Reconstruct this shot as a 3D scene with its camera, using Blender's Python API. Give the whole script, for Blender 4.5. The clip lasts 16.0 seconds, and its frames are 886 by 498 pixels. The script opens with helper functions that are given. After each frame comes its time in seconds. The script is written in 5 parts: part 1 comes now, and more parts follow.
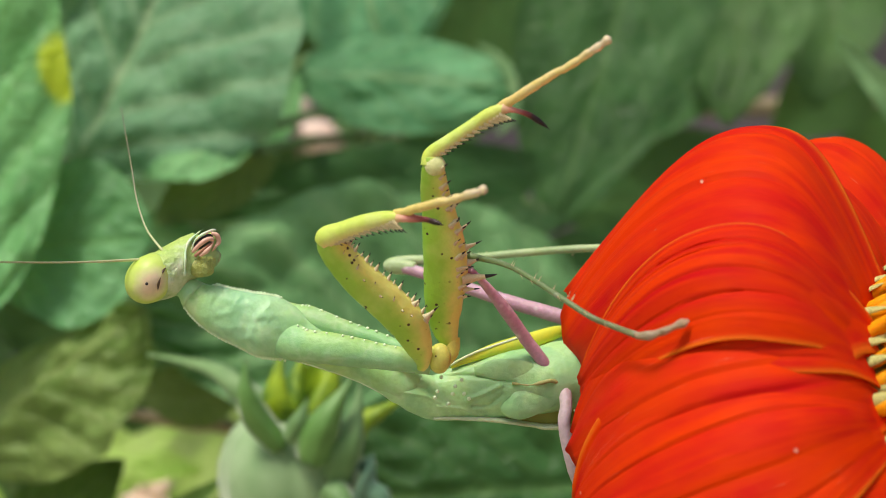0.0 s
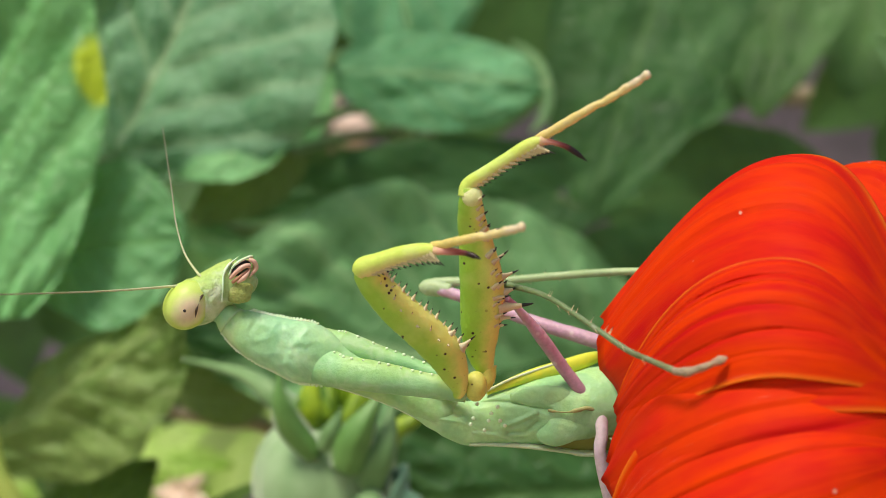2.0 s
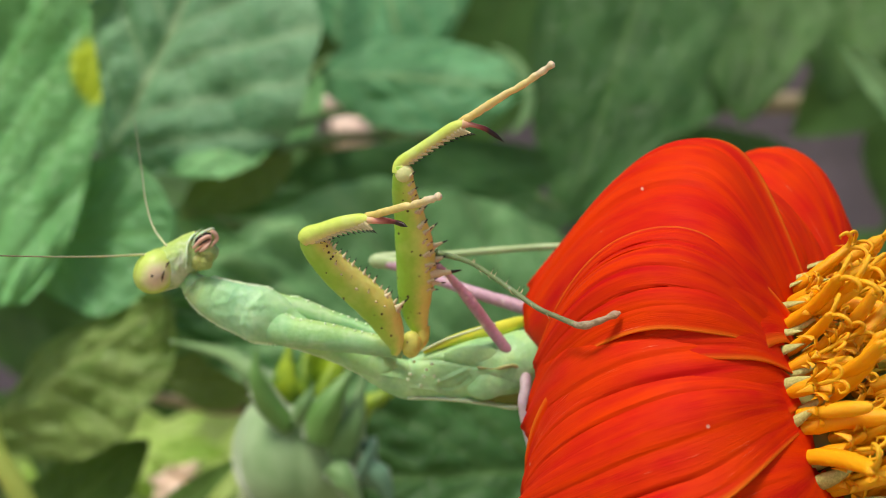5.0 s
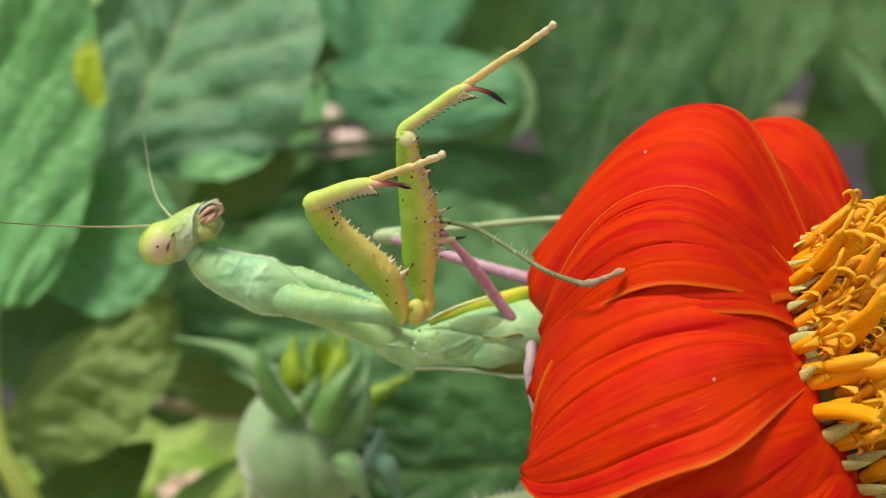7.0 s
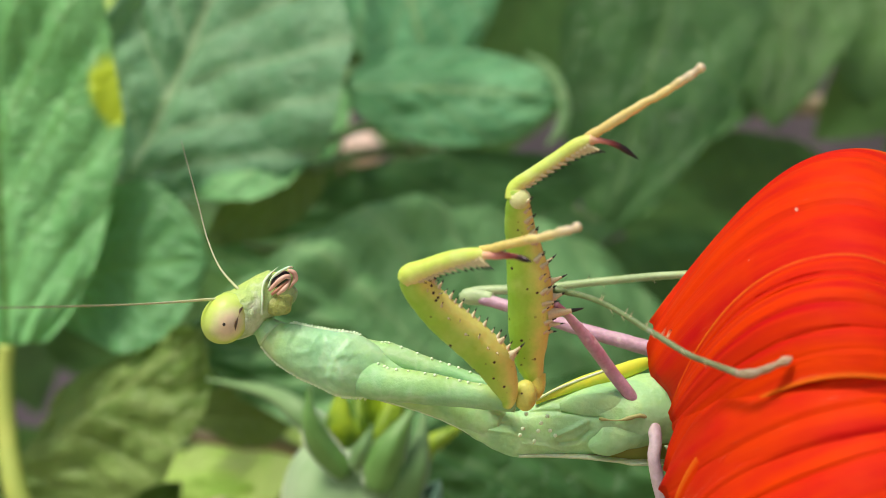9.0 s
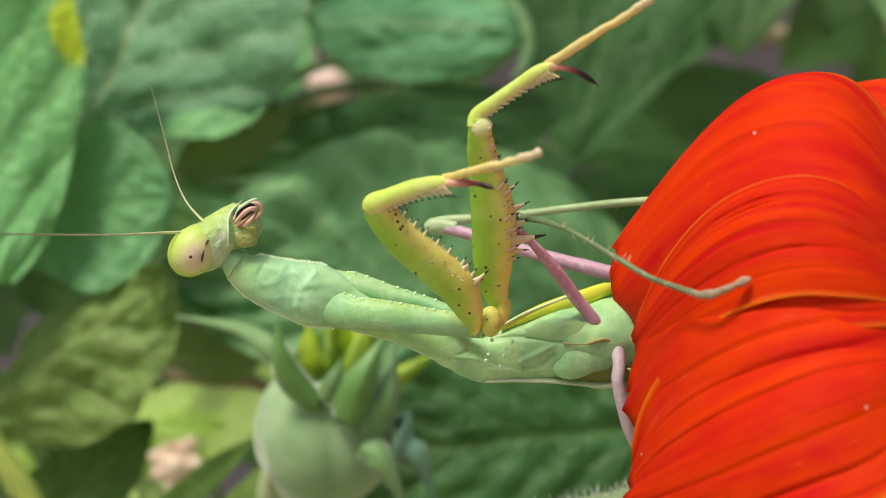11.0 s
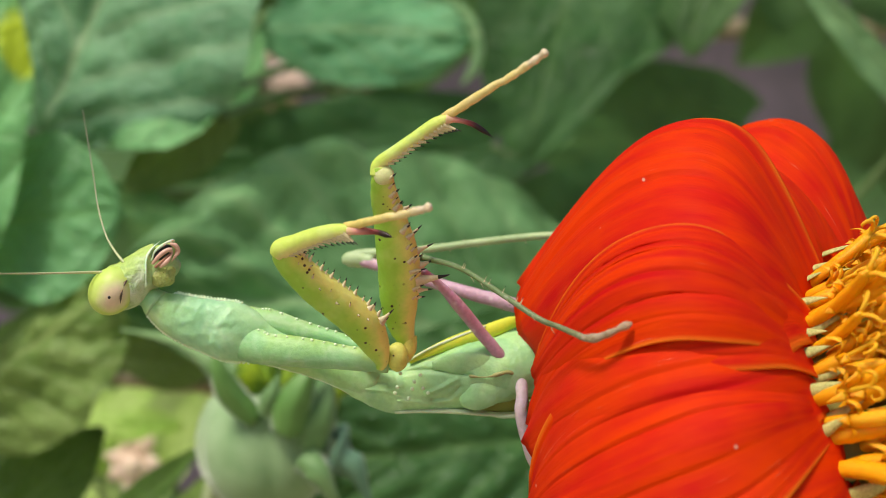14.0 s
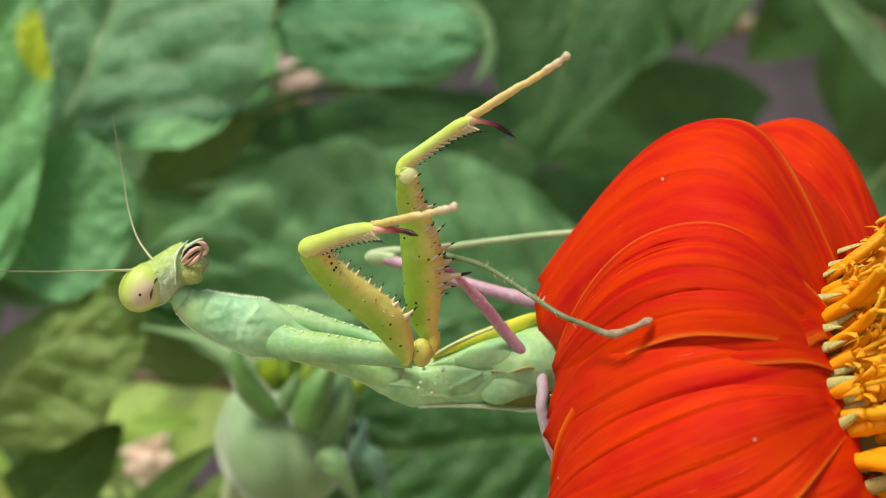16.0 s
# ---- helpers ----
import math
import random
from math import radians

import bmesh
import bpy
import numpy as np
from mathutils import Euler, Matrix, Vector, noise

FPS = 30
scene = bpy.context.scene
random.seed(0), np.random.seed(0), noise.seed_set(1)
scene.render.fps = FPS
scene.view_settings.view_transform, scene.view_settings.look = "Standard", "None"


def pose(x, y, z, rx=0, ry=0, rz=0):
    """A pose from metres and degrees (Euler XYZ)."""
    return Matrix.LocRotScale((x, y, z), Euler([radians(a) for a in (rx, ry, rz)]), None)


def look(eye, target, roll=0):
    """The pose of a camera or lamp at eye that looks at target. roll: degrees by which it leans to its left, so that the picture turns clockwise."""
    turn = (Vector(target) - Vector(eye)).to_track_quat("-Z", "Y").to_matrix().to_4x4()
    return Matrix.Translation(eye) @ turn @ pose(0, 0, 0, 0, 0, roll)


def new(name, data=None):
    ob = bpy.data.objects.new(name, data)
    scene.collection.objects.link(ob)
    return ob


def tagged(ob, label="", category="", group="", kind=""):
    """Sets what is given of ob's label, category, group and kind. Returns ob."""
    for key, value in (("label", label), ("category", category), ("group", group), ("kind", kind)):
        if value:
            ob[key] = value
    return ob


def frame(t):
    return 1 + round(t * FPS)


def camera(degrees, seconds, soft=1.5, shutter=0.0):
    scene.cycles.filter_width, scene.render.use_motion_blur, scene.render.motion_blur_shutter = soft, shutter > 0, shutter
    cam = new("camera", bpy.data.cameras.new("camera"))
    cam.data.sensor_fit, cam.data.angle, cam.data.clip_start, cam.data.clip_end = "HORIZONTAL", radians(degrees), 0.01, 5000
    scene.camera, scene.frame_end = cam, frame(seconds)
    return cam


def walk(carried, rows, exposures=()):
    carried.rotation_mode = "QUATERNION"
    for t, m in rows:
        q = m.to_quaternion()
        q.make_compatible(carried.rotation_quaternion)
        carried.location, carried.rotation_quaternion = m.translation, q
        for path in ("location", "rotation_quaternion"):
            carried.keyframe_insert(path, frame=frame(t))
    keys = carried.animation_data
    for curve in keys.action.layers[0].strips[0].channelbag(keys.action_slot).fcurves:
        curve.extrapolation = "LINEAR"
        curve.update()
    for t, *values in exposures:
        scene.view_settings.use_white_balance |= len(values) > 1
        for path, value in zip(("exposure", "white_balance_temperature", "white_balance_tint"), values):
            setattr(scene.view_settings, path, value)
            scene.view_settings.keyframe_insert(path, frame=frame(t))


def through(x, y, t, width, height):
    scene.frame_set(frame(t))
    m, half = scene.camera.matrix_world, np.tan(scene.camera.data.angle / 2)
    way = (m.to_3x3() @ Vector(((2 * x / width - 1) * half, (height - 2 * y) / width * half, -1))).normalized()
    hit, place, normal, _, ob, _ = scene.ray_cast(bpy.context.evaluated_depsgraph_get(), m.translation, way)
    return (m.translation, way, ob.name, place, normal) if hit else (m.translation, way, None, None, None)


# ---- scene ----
cam = camera(36, 16.0, soft=0.85, shutter=0.0)
# a close-up lens: the insect is in focus, what lies behind it melts away
cam.data.dof.use_dof = True
cam.data.dof.focus_distance = 0.105
cam.data.dof.aperture_fstop = 37
walk(cam, [
    (0, look((-0.00544, -0.12321, 0.80430), (-0.00159, -0.00328, 0.80274), 0.22)),
    (0.5, look((-0.00529, -0.12321, 0.80492), (-0.00230, -0.00327, 0.80304), 0.41)),
    (1, look((-0.00544, -0.12064, 0.80864), (-0.00285, -0.00069, 0.80639), 0.27)),
    (1.5, look((-0.00578, -0.12519, 0.80847), (-0.00378, -0.00524, 0.80550), 0.34)),
    (2, look((-0.00598, -0.12313, 0.80782), (-0.00475, -0.00318, 0.80468), 0.40)),
    (2.5, look((-0.00235, -0.12761, 0.80667), (-0.00141, -0.00767, 0.80313), 0.62)),
    (3, look((-0.00280, -0.13125, 0.80479), (-0.00252, -0.01130, 0.80110), 0.83)),
    (3.5, look((-0.00097, -0.13433, 0.80357), (-0.00072, -0.01439, 0.79977), 0.73)),
    (4, look((-0.00039, -0.13426, 0.80355), (-0.00044, -0.01431, 0.80003), 0.79)),
    (4.2, look((-0.00108, -0.13385, 0.80689), (-0.00101, -0.01390, 0.80368), 0.74)),
    (6.3, look((0.00245, -0.14186, 0.80123), (0.00245, -0.02186, 0.80043), 0.34)),
    (6.5, look((0.00221, -0.14209, 0.80133), (0.00201, -0.02209, 0.80090), 0.33)),
    (7, look((0.00000, -0.13641, 0.80000), (0.00000, -0.01641, 0.80000), 0.00)),
    (7.5, look((-0.00027, -0.12793, 0.80213), (0.00004, -0.00794, 0.80291), -0.12)),
    (8, look((-0.00180, -0.12786, 0.80387), (-0.00157, -0.00787, 0.80496), -0.41)),
    (8.5, look((-0.00940, -0.12581, 0.80412), (-0.00989, -0.00581, 0.80432), -0.80)),
    (9, look((-0.00895, -0.12016, 0.80670), (-0.00817, -0.00017, 0.80535), -0.91)),
    (9.5, look((-0.00986, -0.11988, 0.80941), (-0.00834, 0.00007, 0.80633), -1.22)),
    (10, look((-0.00970, -0.12113, 0.80598), (-0.00737, -0.00125, 0.80102), -0.90)),
    (10.2, look((-0.00883, -0.12128, 0.80592), (-0.00648, -0.00144, 0.80027), -1.41)),
    (12.3, look((-0.00843, -0.12000, 0.80839), (-0.00423, -0.00035, 0.80012), -1.98)),
    (12.5, look((-0.00672, -0.11958, 0.80961), (-0.00220, 0.00002, 0.80087), -1.98)),
    (13, look((-0.00734, -0.12257, 0.80771), (-0.00254, -0.00299, 0.79886), -2.00)),
    (13.5, look((-0.00466, -0.12482, 0.81070), (0.00100, -0.00525, 0.80234), -1.93)),
    (14, look((-0.00339, -0.12604, 0.81048), (0.00218, -0.00646, 0.80214), -2.05)),
    (14.5, look((-0.00525, -0.12941, 0.80775), (-0.00016, -0.00979, 0.79970), -1.97)),
    (15, look((-0.00526, -0.12908, 0.80812), (0.00008, -0.00947, 0.80014), -2.04)),
    (15.5, look((-0.00487, -0.12861, 0.81008), (0.00037, -0.00900, 0.80195), -2.04)),
    (16, look((-0.00475, -0.12839, 0.81076), (0.00017, -0.00880, 0.80220), -2.17)),
], exposures=[(0, 0.0, 6950, 10), (1.0, 0.06, 6950, 10), (2.0, 0.05, 6950, 10), (3.5, -0.03, 6950, 10), (8.0, 0.0, 6950, 10), (9.0, 0.12, 6950, 10), (10.0, 0.02, 6950, 10), (16.0, 0.0, 6950, 10)])

# ---- light: bright, hazy daylight from the upper left, in front of the flower ----
world = bpy.data.worlds.new("sky")
scene.world = world
world.use_nodes = True
wn = world.node_tree
sky = wn.nodes.new("ShaderNodeTexSky")
sky.sky_type, sky.sun_disc = "NISHITA", False
sky.sun_elevation, sky.sun_rotation = radians(62), radians(219)
sky.altitude, sky.air_density, sky.dust_density, sky.ozone_density = 100, 1.0, 3.0, 1.0
wn.nodes["Background"].inputs["Strength"].default_value = 0.11
wn.links.new(sky.outputs["Color"], wn.nodes["Background"].inputs["Color"])
sun = new("sun", bpy.data.lights.new("sun", "SUN"))
sun.data.energy, sun.data.angle, sun.data.color = 3.1, radians(16), (1.0, 0.95, 0.87)
sun.matrix_basis = look((-0.85, -1.05, 3.4), (0, 0, 0.8))

# ---- helpers of this scene; lengths in centimetres round the flower head ----
BASE = Vector((0, 0, 0.8))
UP = Vector((0, 0, 1))
FRONT = Vector((0, -1, 0))


def P(x, y, z):
    return Vector((x, y, z))


def metres(v):
    return v * 0.01 + BASE


def thing(name, origin, label, category, group="", kind=""):
    """An empty at the foot of a thing, origin in centimetres."""
    ob = new(name)
    ob.empty_display_size = 0.005
    ob.location = metres(origin)
    ob["cm"] = tuple(origin)
    return tagged(ob, label, category, group, kind)


def root_cm(ob):
    while ob.parent:
        ob = ob.parent
    return Vector(ob["cm"]) if "cm" in ob else (ob.location - BASE) * 100


def part(name, bm, material, parent, label="", smooth=True):
    """One mesh object under a thing or a part. Vertices come in centimetres of the scene."""
    origin = root_cm(parent)
    for v in bm.verts:
        v.co = (v.co - origin) * 0.01
    bm.normal_update()
    data = bpy.data.meshes.new(name)
    bm.to_mesh(data)
    bm.free()
    for m in material if isinstance(material, (list, tuple)) else [material]:
        data.materials.append(m)
    if smooth:
        data.polygons.foreach_set("use_smooth", [True] * len(data.polygons))
    ob = new(name, data)
    ob.parent = parent
    return tagged(ob, label)


def piece(name, data, parent, place, x, y, z, size=1.0):
    """One more object on a shared mesh (made in centimetres), at a place with its own axes."""
    m = Matrix((x, y, z)).transposed().to_4x4()
    m.translation = (place - root_cm(parent)) * 0.01
    ob = new(name, data)
    ob.parent = parent
    ob.matrix_basis = m @ Matrix.Scale(0.01 * size, 4)
    return ob


def shared(name, bm, materials, smooth=True):
    bm.normal_update()
    data = bpy.data.meshes.new(name)
    bm.to_mesh(data)
    bm.free()
    for m in materials:
        data.materials.append(m)
    if smooth:
        data.polygons.foreach_set("use_smooth", [True] * len(data.polygons))
    return data


def axes_along(d, ref=FRONT):
    """x, y, z with z along d and y near ref."""
    z = d.normalized()
    y = ref - z * ref.dot(z)
    y = y.normalized() if y.length > 1e-4 else z.orthogonal().normalized()
    return y.cross(z), y, z


def glide(rows, n):
    """Catmull-Rom through rows of equal-length tuples; n samples in all."""
    rows = [np.array(r, float) for r in rows]
    if len(rows) == 2:
        return [rows[0] + (rows[1] - rows[0]) * i / (n - 1) for i in range(n)]
    full = [2 * rows[0] - rows[1]] + rows + [2 * rows[-1] - rows[-2]]
    out = []
    for i in range(n):
        s = i / (n - 1) * (len(rows) - 1)
        k = min(int(s), len(rows) - 2)
        u = s - k
        a, b, c, d = full[k:k + 4]
        out.append(0.5 * (2 * b + (c - a) * u + (2 * a - 5 * b + 4 * c - d) * u * u + (3 * b - a - 3 * c + d) * u ** 3))
    return out


def limb(bm, rows, seg=14, n=None, ref=FRONT, rough=0.0, cap=True, power=1.0):
    """A tapered limb through rows of x, y, z, half breadth across the view, half depth. UV: round, along."""
    n = n or (len(rows) - 1) * 6 + 1
    pts = glide(rows, n)
    uv = bm.loops.layers.uv.verify()
    rings = []
    for i, p in enumerate(pts):
        c = Vector(p[:3])
        t = Vector(pts[min(i + 1, n - 1)][:3]) - Vector(pts[max(i - 1, 0)][:3])
        side = ref.cross(t)
        side = side.normalized() if side.length > 1e-6 else Vector((1, 0, 0))
        up = t.normalized().cross(side)
        if up.dot(ref) < 0:
            up = -up
        ring = []
        for k in range(seg):
            w = 2 * math.pi * k / seg
            cw, sw = math.cos(w), math.sin(w)
            if power != 1.0:
                cw, sw = math.copysign(abs(cw) ** power, cw), math.copysign(abs(sw) ** power, sw)
            v = c + side * (p[3] * cw) + up * (p[4] * sw)
            if rough:
                v += (v - c).normalized() * rough * noise.noise(v * 14)
            ring.append(bm.verts.new(v))
        rings.append(ring)
    for i in range(n - 1):
        for k in range(seg):
            k2 = (k + 1) % seg
            f = bm.faces.new((rings[i][k], rings[i][k2], rings[i + 1][k2], rings[i + 1][k]))
            for loop, (a, b) in zip(f.loops, ((k, i), (k + 1, i), (k + 1, i + 1), (k, i + 1))):
                loop[uv].uv = (a / seg, b / (n - 1))
    if cap:
        for ring, u in ((rings[0][::-1], 0.0), (rings[-1], 1.0)):
            f = bm.faces.new(ring)
            for loop in f.loops:
                loop[uv].uv = (0.25, u)
    return bm


def ball(bm, c, x, y, z, seg=20, rings=14, dent=0.0):
    """An ellipsoid with half axes given as vectors."""
    uv = bm.loops.layers.uv.verify()
    grid = []
    for i in range(rings + 1):
        a = math.pi * i / rings
        row = []
        for k in range(seg):
            b = 2 * math.pi * k / seg
            v = c + x * (math.sin(a) * math.cos(b)) + y * (math.sin(a) * math.sin(b)) + z * math.cos(a)
            if dent:
                v += (v - c) * dent * noise.noise(v * 5)
            row.append(bm.verts.new(v) if 0 < i < rings or k == 0 else row[0])
        grid.append(row)
    for i in range(rings):
        for k in range(seg):
            k2 = (k + 1) % seg
            vs = [grid[i][k], grid[i + 1][k], grid[i + 1][k2], grid[i][k2]]
            qs = [(k, i), (k, i + 1), (k + 1, i + 1), (k + 1, i)]
            seen, keep = [], []
            for v, q in zip(vs, qs):
                if v not in seen:
                    seen.append(v)
                    keep.append(q)
            if len(seen) > 2:
                f = bm.faces.new(seen)
                for loop, q in zip(f.loops, keep):
                    loop[uv].uv = (q[0] / seg, q[1] / rings)
    return bm


def sheet(bm, fn, nu, nv, thick=0.0):
    """A grid surface fn(u, v) -> Vector, u 0..1, v -1..1; thick gives it a back and edges."""
    uv = bm.loops.layers.uv.verify()
    grid = [[bm.verts.new(fn(i / nu, 2 * k / nv - 1)) for k in range(nv + 1)] for i in range(nu + 1)]
    faces = []
    for i in range(nu):
        for k in range(nv):
            f = bm.faces.new((grid[i][k], grid[i][k + 1], grid[i + 1][k + 1], grid[i + 1][k]))
            for loop, (a, b) in zip(f.loops, ((i, k), (i, k + 1), (i + 1, k + 1), (i + 1, k))):
                loop[uv].uv = (a / nu, b / nv)
            faces.append(f)
    if thick:
        bm.normal_update()
        back = [[None] * (nv + 1) for _ in range(nu + 1)]
        for i in range(nu + 1):
            for k in range(nv + 1):
                back[i][k] = bm.verts.new(grid[i][k].co - grid[i][k].normal * thick)
        def quad(vs, qs):
            f = bm.faces.new(vs)
            for loop, (a, b) in zip(f.loops, qs):
                loop[uv].uv = (a / nu, b / nv)
        for i in range(nu):
            for k in range(nv):
                quad((back[i][k], back[i + 1][k], back[i + 1][k + 1], back[i][k + 1]), ((i, k), (i + 1, k), (i + 1, k + 1), (i, k + 1)))
        rim = [(0, k) for k in range(nv + 1)] + [(i, nv) for i in range(1, nu + 1)] + [(nu, k) for k in range(nv - 1, -1, -1)] + [(i, 0) for i in range(nu - 1, 0, -1)]
        for (a, b), (c, d) in zip(rim, rim[1:] + rim[:1]):
            quad((grid[c][d], grid[a][b], back[a][b], back[c][d]), ((c, d), (a, b), (a, b), (c, d)))
    return bm


def smooth01(x):
    x = min(max(x, 0.0), 1.0)
    return x * x * (3 - 2 * x)


# ---- materials ----
def nodes_of(name):
    m = bpy.data.materials.new(name)
    m.use_nodes = True
    nt = m.node_tree
    return m, nt, nt.nodes["Principled BSDF"], nt.nodes["Material Output"]


def put(nt, kind, **inputs):
    n = nt.nodes.new(kind)
    for k, v in inputs.items():
        key = k.replace("_", " ")
        if hasattr(v, "is_output"):
            nt.links.new(v, n.inputs[key])
        else:
            n.inputs[key].default_value = v
    return n


def math_node(nt, op, a, b=0.5, c=None, clamp=False):
    n = nt.nodes.new("ShaderNodeMath")
    n.operation, n.use_clamp = op, clamp
    for i, v in enumerate((a, b, c)):
        if v is None:
            continue
        if hasattr(v, "is_output"):
            nt.links.new(v, n.inputs[i])
        else:
            n.inputs[i].default_value = v
    return n.outputs[0]


def mix(nt, fac, a, b, how="MIX"):
    n = nt.nodes.new("ShaderNodeMix")
    n.data_type, n.blend_type = "RGBA", how
    for sock, v in ((n.inputs[0], fac), (n.inputs[6], a), (n.inputs[7], b)):
        if hasattr(v, "is_output"):
            nt.links.new(v, sock)
        else:
            sock.default_value = v if isinstance(v, float) else (*v, 1.0)
    return n.outputs[2]


def ramp(nt, fac, stops):
    n = nt.nodes.new("ShaderNodeValToRGB")
    el = n.color_ramp.elements
    while len(el) < len(stops):
        el.new(0.5)
    for e, (p, c) in zip(el, stops):
        e.position, e.color = p, (c, c, c, 1) if isinstance(c, (int, float)) else (*c, 1)
    nt.links.new(fac, n.inputs[0])
    return n.outputs[0]


def noise_of(nt, scale, detail=4.0, rough=0.55, coords=None):
    n = put(nt, "ShaderNodeTexNoise", Scale=scale, Detail=detail, Roughness=rough)
    coords = coords or nt.nodes.new("ShaderNodeTexCoord").outputs["Object"]
    nt.links.new(coords, n.inputs["Vector"])
    return n.outputs["Fac"]


def bumped(nt, shader, height, strength, distance):
    b = put(nt, "ShaderNodeBump", Strength=strength, Distance=distance)
    nt.links.new(height, b.inputs["Height"])
    nt.links.new(b.outputs[0], shader.inputs["Normal"])


def glowing_through(nt, shader, out, colour, share):
    """Light that passes through a thin leaf or petal."""
    tr = nt.nodes.new("ShaderNodeBsdfTranslucent")
    nt.links.new(colour, tr.inputs[0])
    mx = nt.nodes.new("ShaderNodeMixShader")
    mx.inputs[0].default_value = share
    nt.links.new(shader.outputs[0], mx.inputs[1])
    nt.links.new(tr.outputs[0], mx.inputs[2])
    nt.links.new(mx.outputs[0], out.inputs["Surface"])


def skin(name, stops, specks=None, rough=0.42, along=False, mottle=0.25, soft=0.2, scale=1.0, blotch=0.3, patch=(0.66, 0.80, 0.46), patch2=(0.62, 0.60, 0.24), crease=0.25, veins=0.0, spotted=0.0):
    """Insect skin: colours round the limb (or along it), fine mottling, small dark specks, soft light inside."""
    m, nt, bs, out = nodes_of(name)
    uv = nt.nodes.new("ShaderNodeSeparateXYZ")
    nt.links.new(nt.nodes.new("ShaderNodeTexCoord").outputs["UV"], uv.inputs[0])
    wob = noise_of(nt, 700 * scale, 3)
    pos = math_node(nt, "ADD", uv.outputs[1 if along else 0], math_node(nt, "MULTIPLY", math_node(nt, "SUBTRACT", wob, 0.5), 0.16))
    col = ramp(nt, pos, stops)
    fine = noise_of(nt, 2600 * scale, 5, 0.65)
    col = mix(nt, mottle, col, ramp(nt, fine, ((0.3, (0.45, 0.55, 0.35)), (0.7, (1.0, 1.0, 0.95)))), "MULTIPLY")
    broad = noise_of(nt, 300 * scale, 3, 0.6)
    col = mix(nt, ramp(nt, broad, ((0.50, 0.0), (0.66, blotch))), col, patch)
    warm = noise_of(nt, 190 * scale, 2, 0.5, put(nt, "ShaderNodeMapping", Location=(0.3, 0.1, 0.7), Vector=nt.nodes.new("ShaderNodeTexCoord").outputs["Object"]).outputs[0])
    col = mix(nt, ramp(nt, warm, ((0.52, 0.0), (0.70, blotch * 0.7))), col, patch2)
    if veins:
        tc = nt.nodes.new("ShaderNodeTexCoord").outputs["Object"]
        warp = put(nt, "ShaderNodeTexNoise", Scale=260.0, Detail=3.0, Vector=tc)
        far_off = nt.nodes.new("ShaderNodeVectorMath")
        far_off.operation = "MULTIPLY_ADD"
        nt.links.new(warp.outputs["Color"], far_off.inputs[0])
        far_off.inputs[1].default_value = (0.004, 0.004, 0.004)
        nt.links.new(tc, far_off.inputs[2])
        cells = put(nt, "ShaderNodeTexVoronoi", Scale=420.0, Vector=far_off.outputs[0])
        cells.feature = "DISTANCE_TO_EDGE"
        line = math_node(nt, "MULTIPLY", ramp(nt, cells.outputs["Distance"], ((0.0, 1.0), (0.12, 0.0))), ramp(nt, broad, ((0.42, 0.1), (0.58, 1.0))))
        col = mix(nt, math_node(nt, "MULTIPLY", line, veins), col, (0.80, 0.86, 0.66))
        shade = noise_of(nt, 330, 2, 0.5, far_off.outputs[0])
        col = mix(nt, ramp(nt, shade, ((0.42, 0.45), (0.56, 0.0))), col, (0.22, 0.52, 0.26))
    if spotted:
        vor = put(nt, "ShaderNodeTexVoronoi", Scale=900.0)
        nt.links.new(nt.nodes.new("ShaderNodeTexCoord").outputs["Object"], vor.inputs["Vector"])
        col = mix(nt, math_node(nt, "MULTIPLY", ramp(nt, vor.outputs["Distance"], ((0.16, 1.0), (0.24, 0.0))), spotted), col, (0.86, 0.78, 0.80))
    if specks:
        vor = put(nt, "ShaderNodeTexVoronoi", Scale=1500.0)
        nt.links.new(nt.nodes.new("ShaderNodeTexCoord").outputs["Object"], vor.inputs["Vector"])
        where = math_node(nt, "MULTIPLY", ramp(nt, vor.outputs["Distance"], ((0.14, 1.0), (0.2, 0.0))), ramp(nt, noise_of(nt, 420, 1), ((0.46, 0.0), (0.52, 1.0))))
        col = mix(nt, where, col, specks)
    nt.links.new(col, bs.inputs["Base Color"])
    bs.inputs["Roughness"].default_value = rough
    bs.inputs["Specular IOR Level"].default_value = 0.35
    bs.inputs["Subsurface Weight"].default_value = soft
    bs.inputs["Subsurface Radius"].default_value = (0.0012, 0.0014, 0.0006)
    bs.inputs["Subsurface Scale"].default_value = 0.5
    folds = noise_of(nt, 620 * scale, 4, 0.6)
    bumped(nt, bs, math_node(nt, "ADD", math_node(nt, "MULTIPLY", fine, 0.35), folds), crease, 0.0006)
    return m


def plain(name, colour, rough=0.5, second=None, scale=900.0, bump=0.2, depth=0.0001, metal=0.0, soft=0.0):
    m, nt, bs, out = nodes_of(name)
    a = noise_of(nt, scale, 4)
    b = noise_of(nt, scale * 0.22, 2)
    second = second or tuple(c * 0.6 for c in colour)
    col = mix(nt, ramp(nt, math_node(nt, "ADD", math_node(nt, "MULTIPLY", a, 0.6), math_node(nt, "MULTIPLY", b, 0.4)), ((0.38, 0.0), (0.62, 1.0))), second, colour)
    nt.links.new(col, bs.inputs["Base Color"])
    bs.inputs["Roughness"].default_value, bs.inputs["Metallic"].default_value = rough, metal
    bs.inputs["Subsurface Weight"].default_value = soft
    bs.inputs["Subsurface Scale"].default_value = 0.001
    bumped(nt, bs, a, bump, depth)
    return m


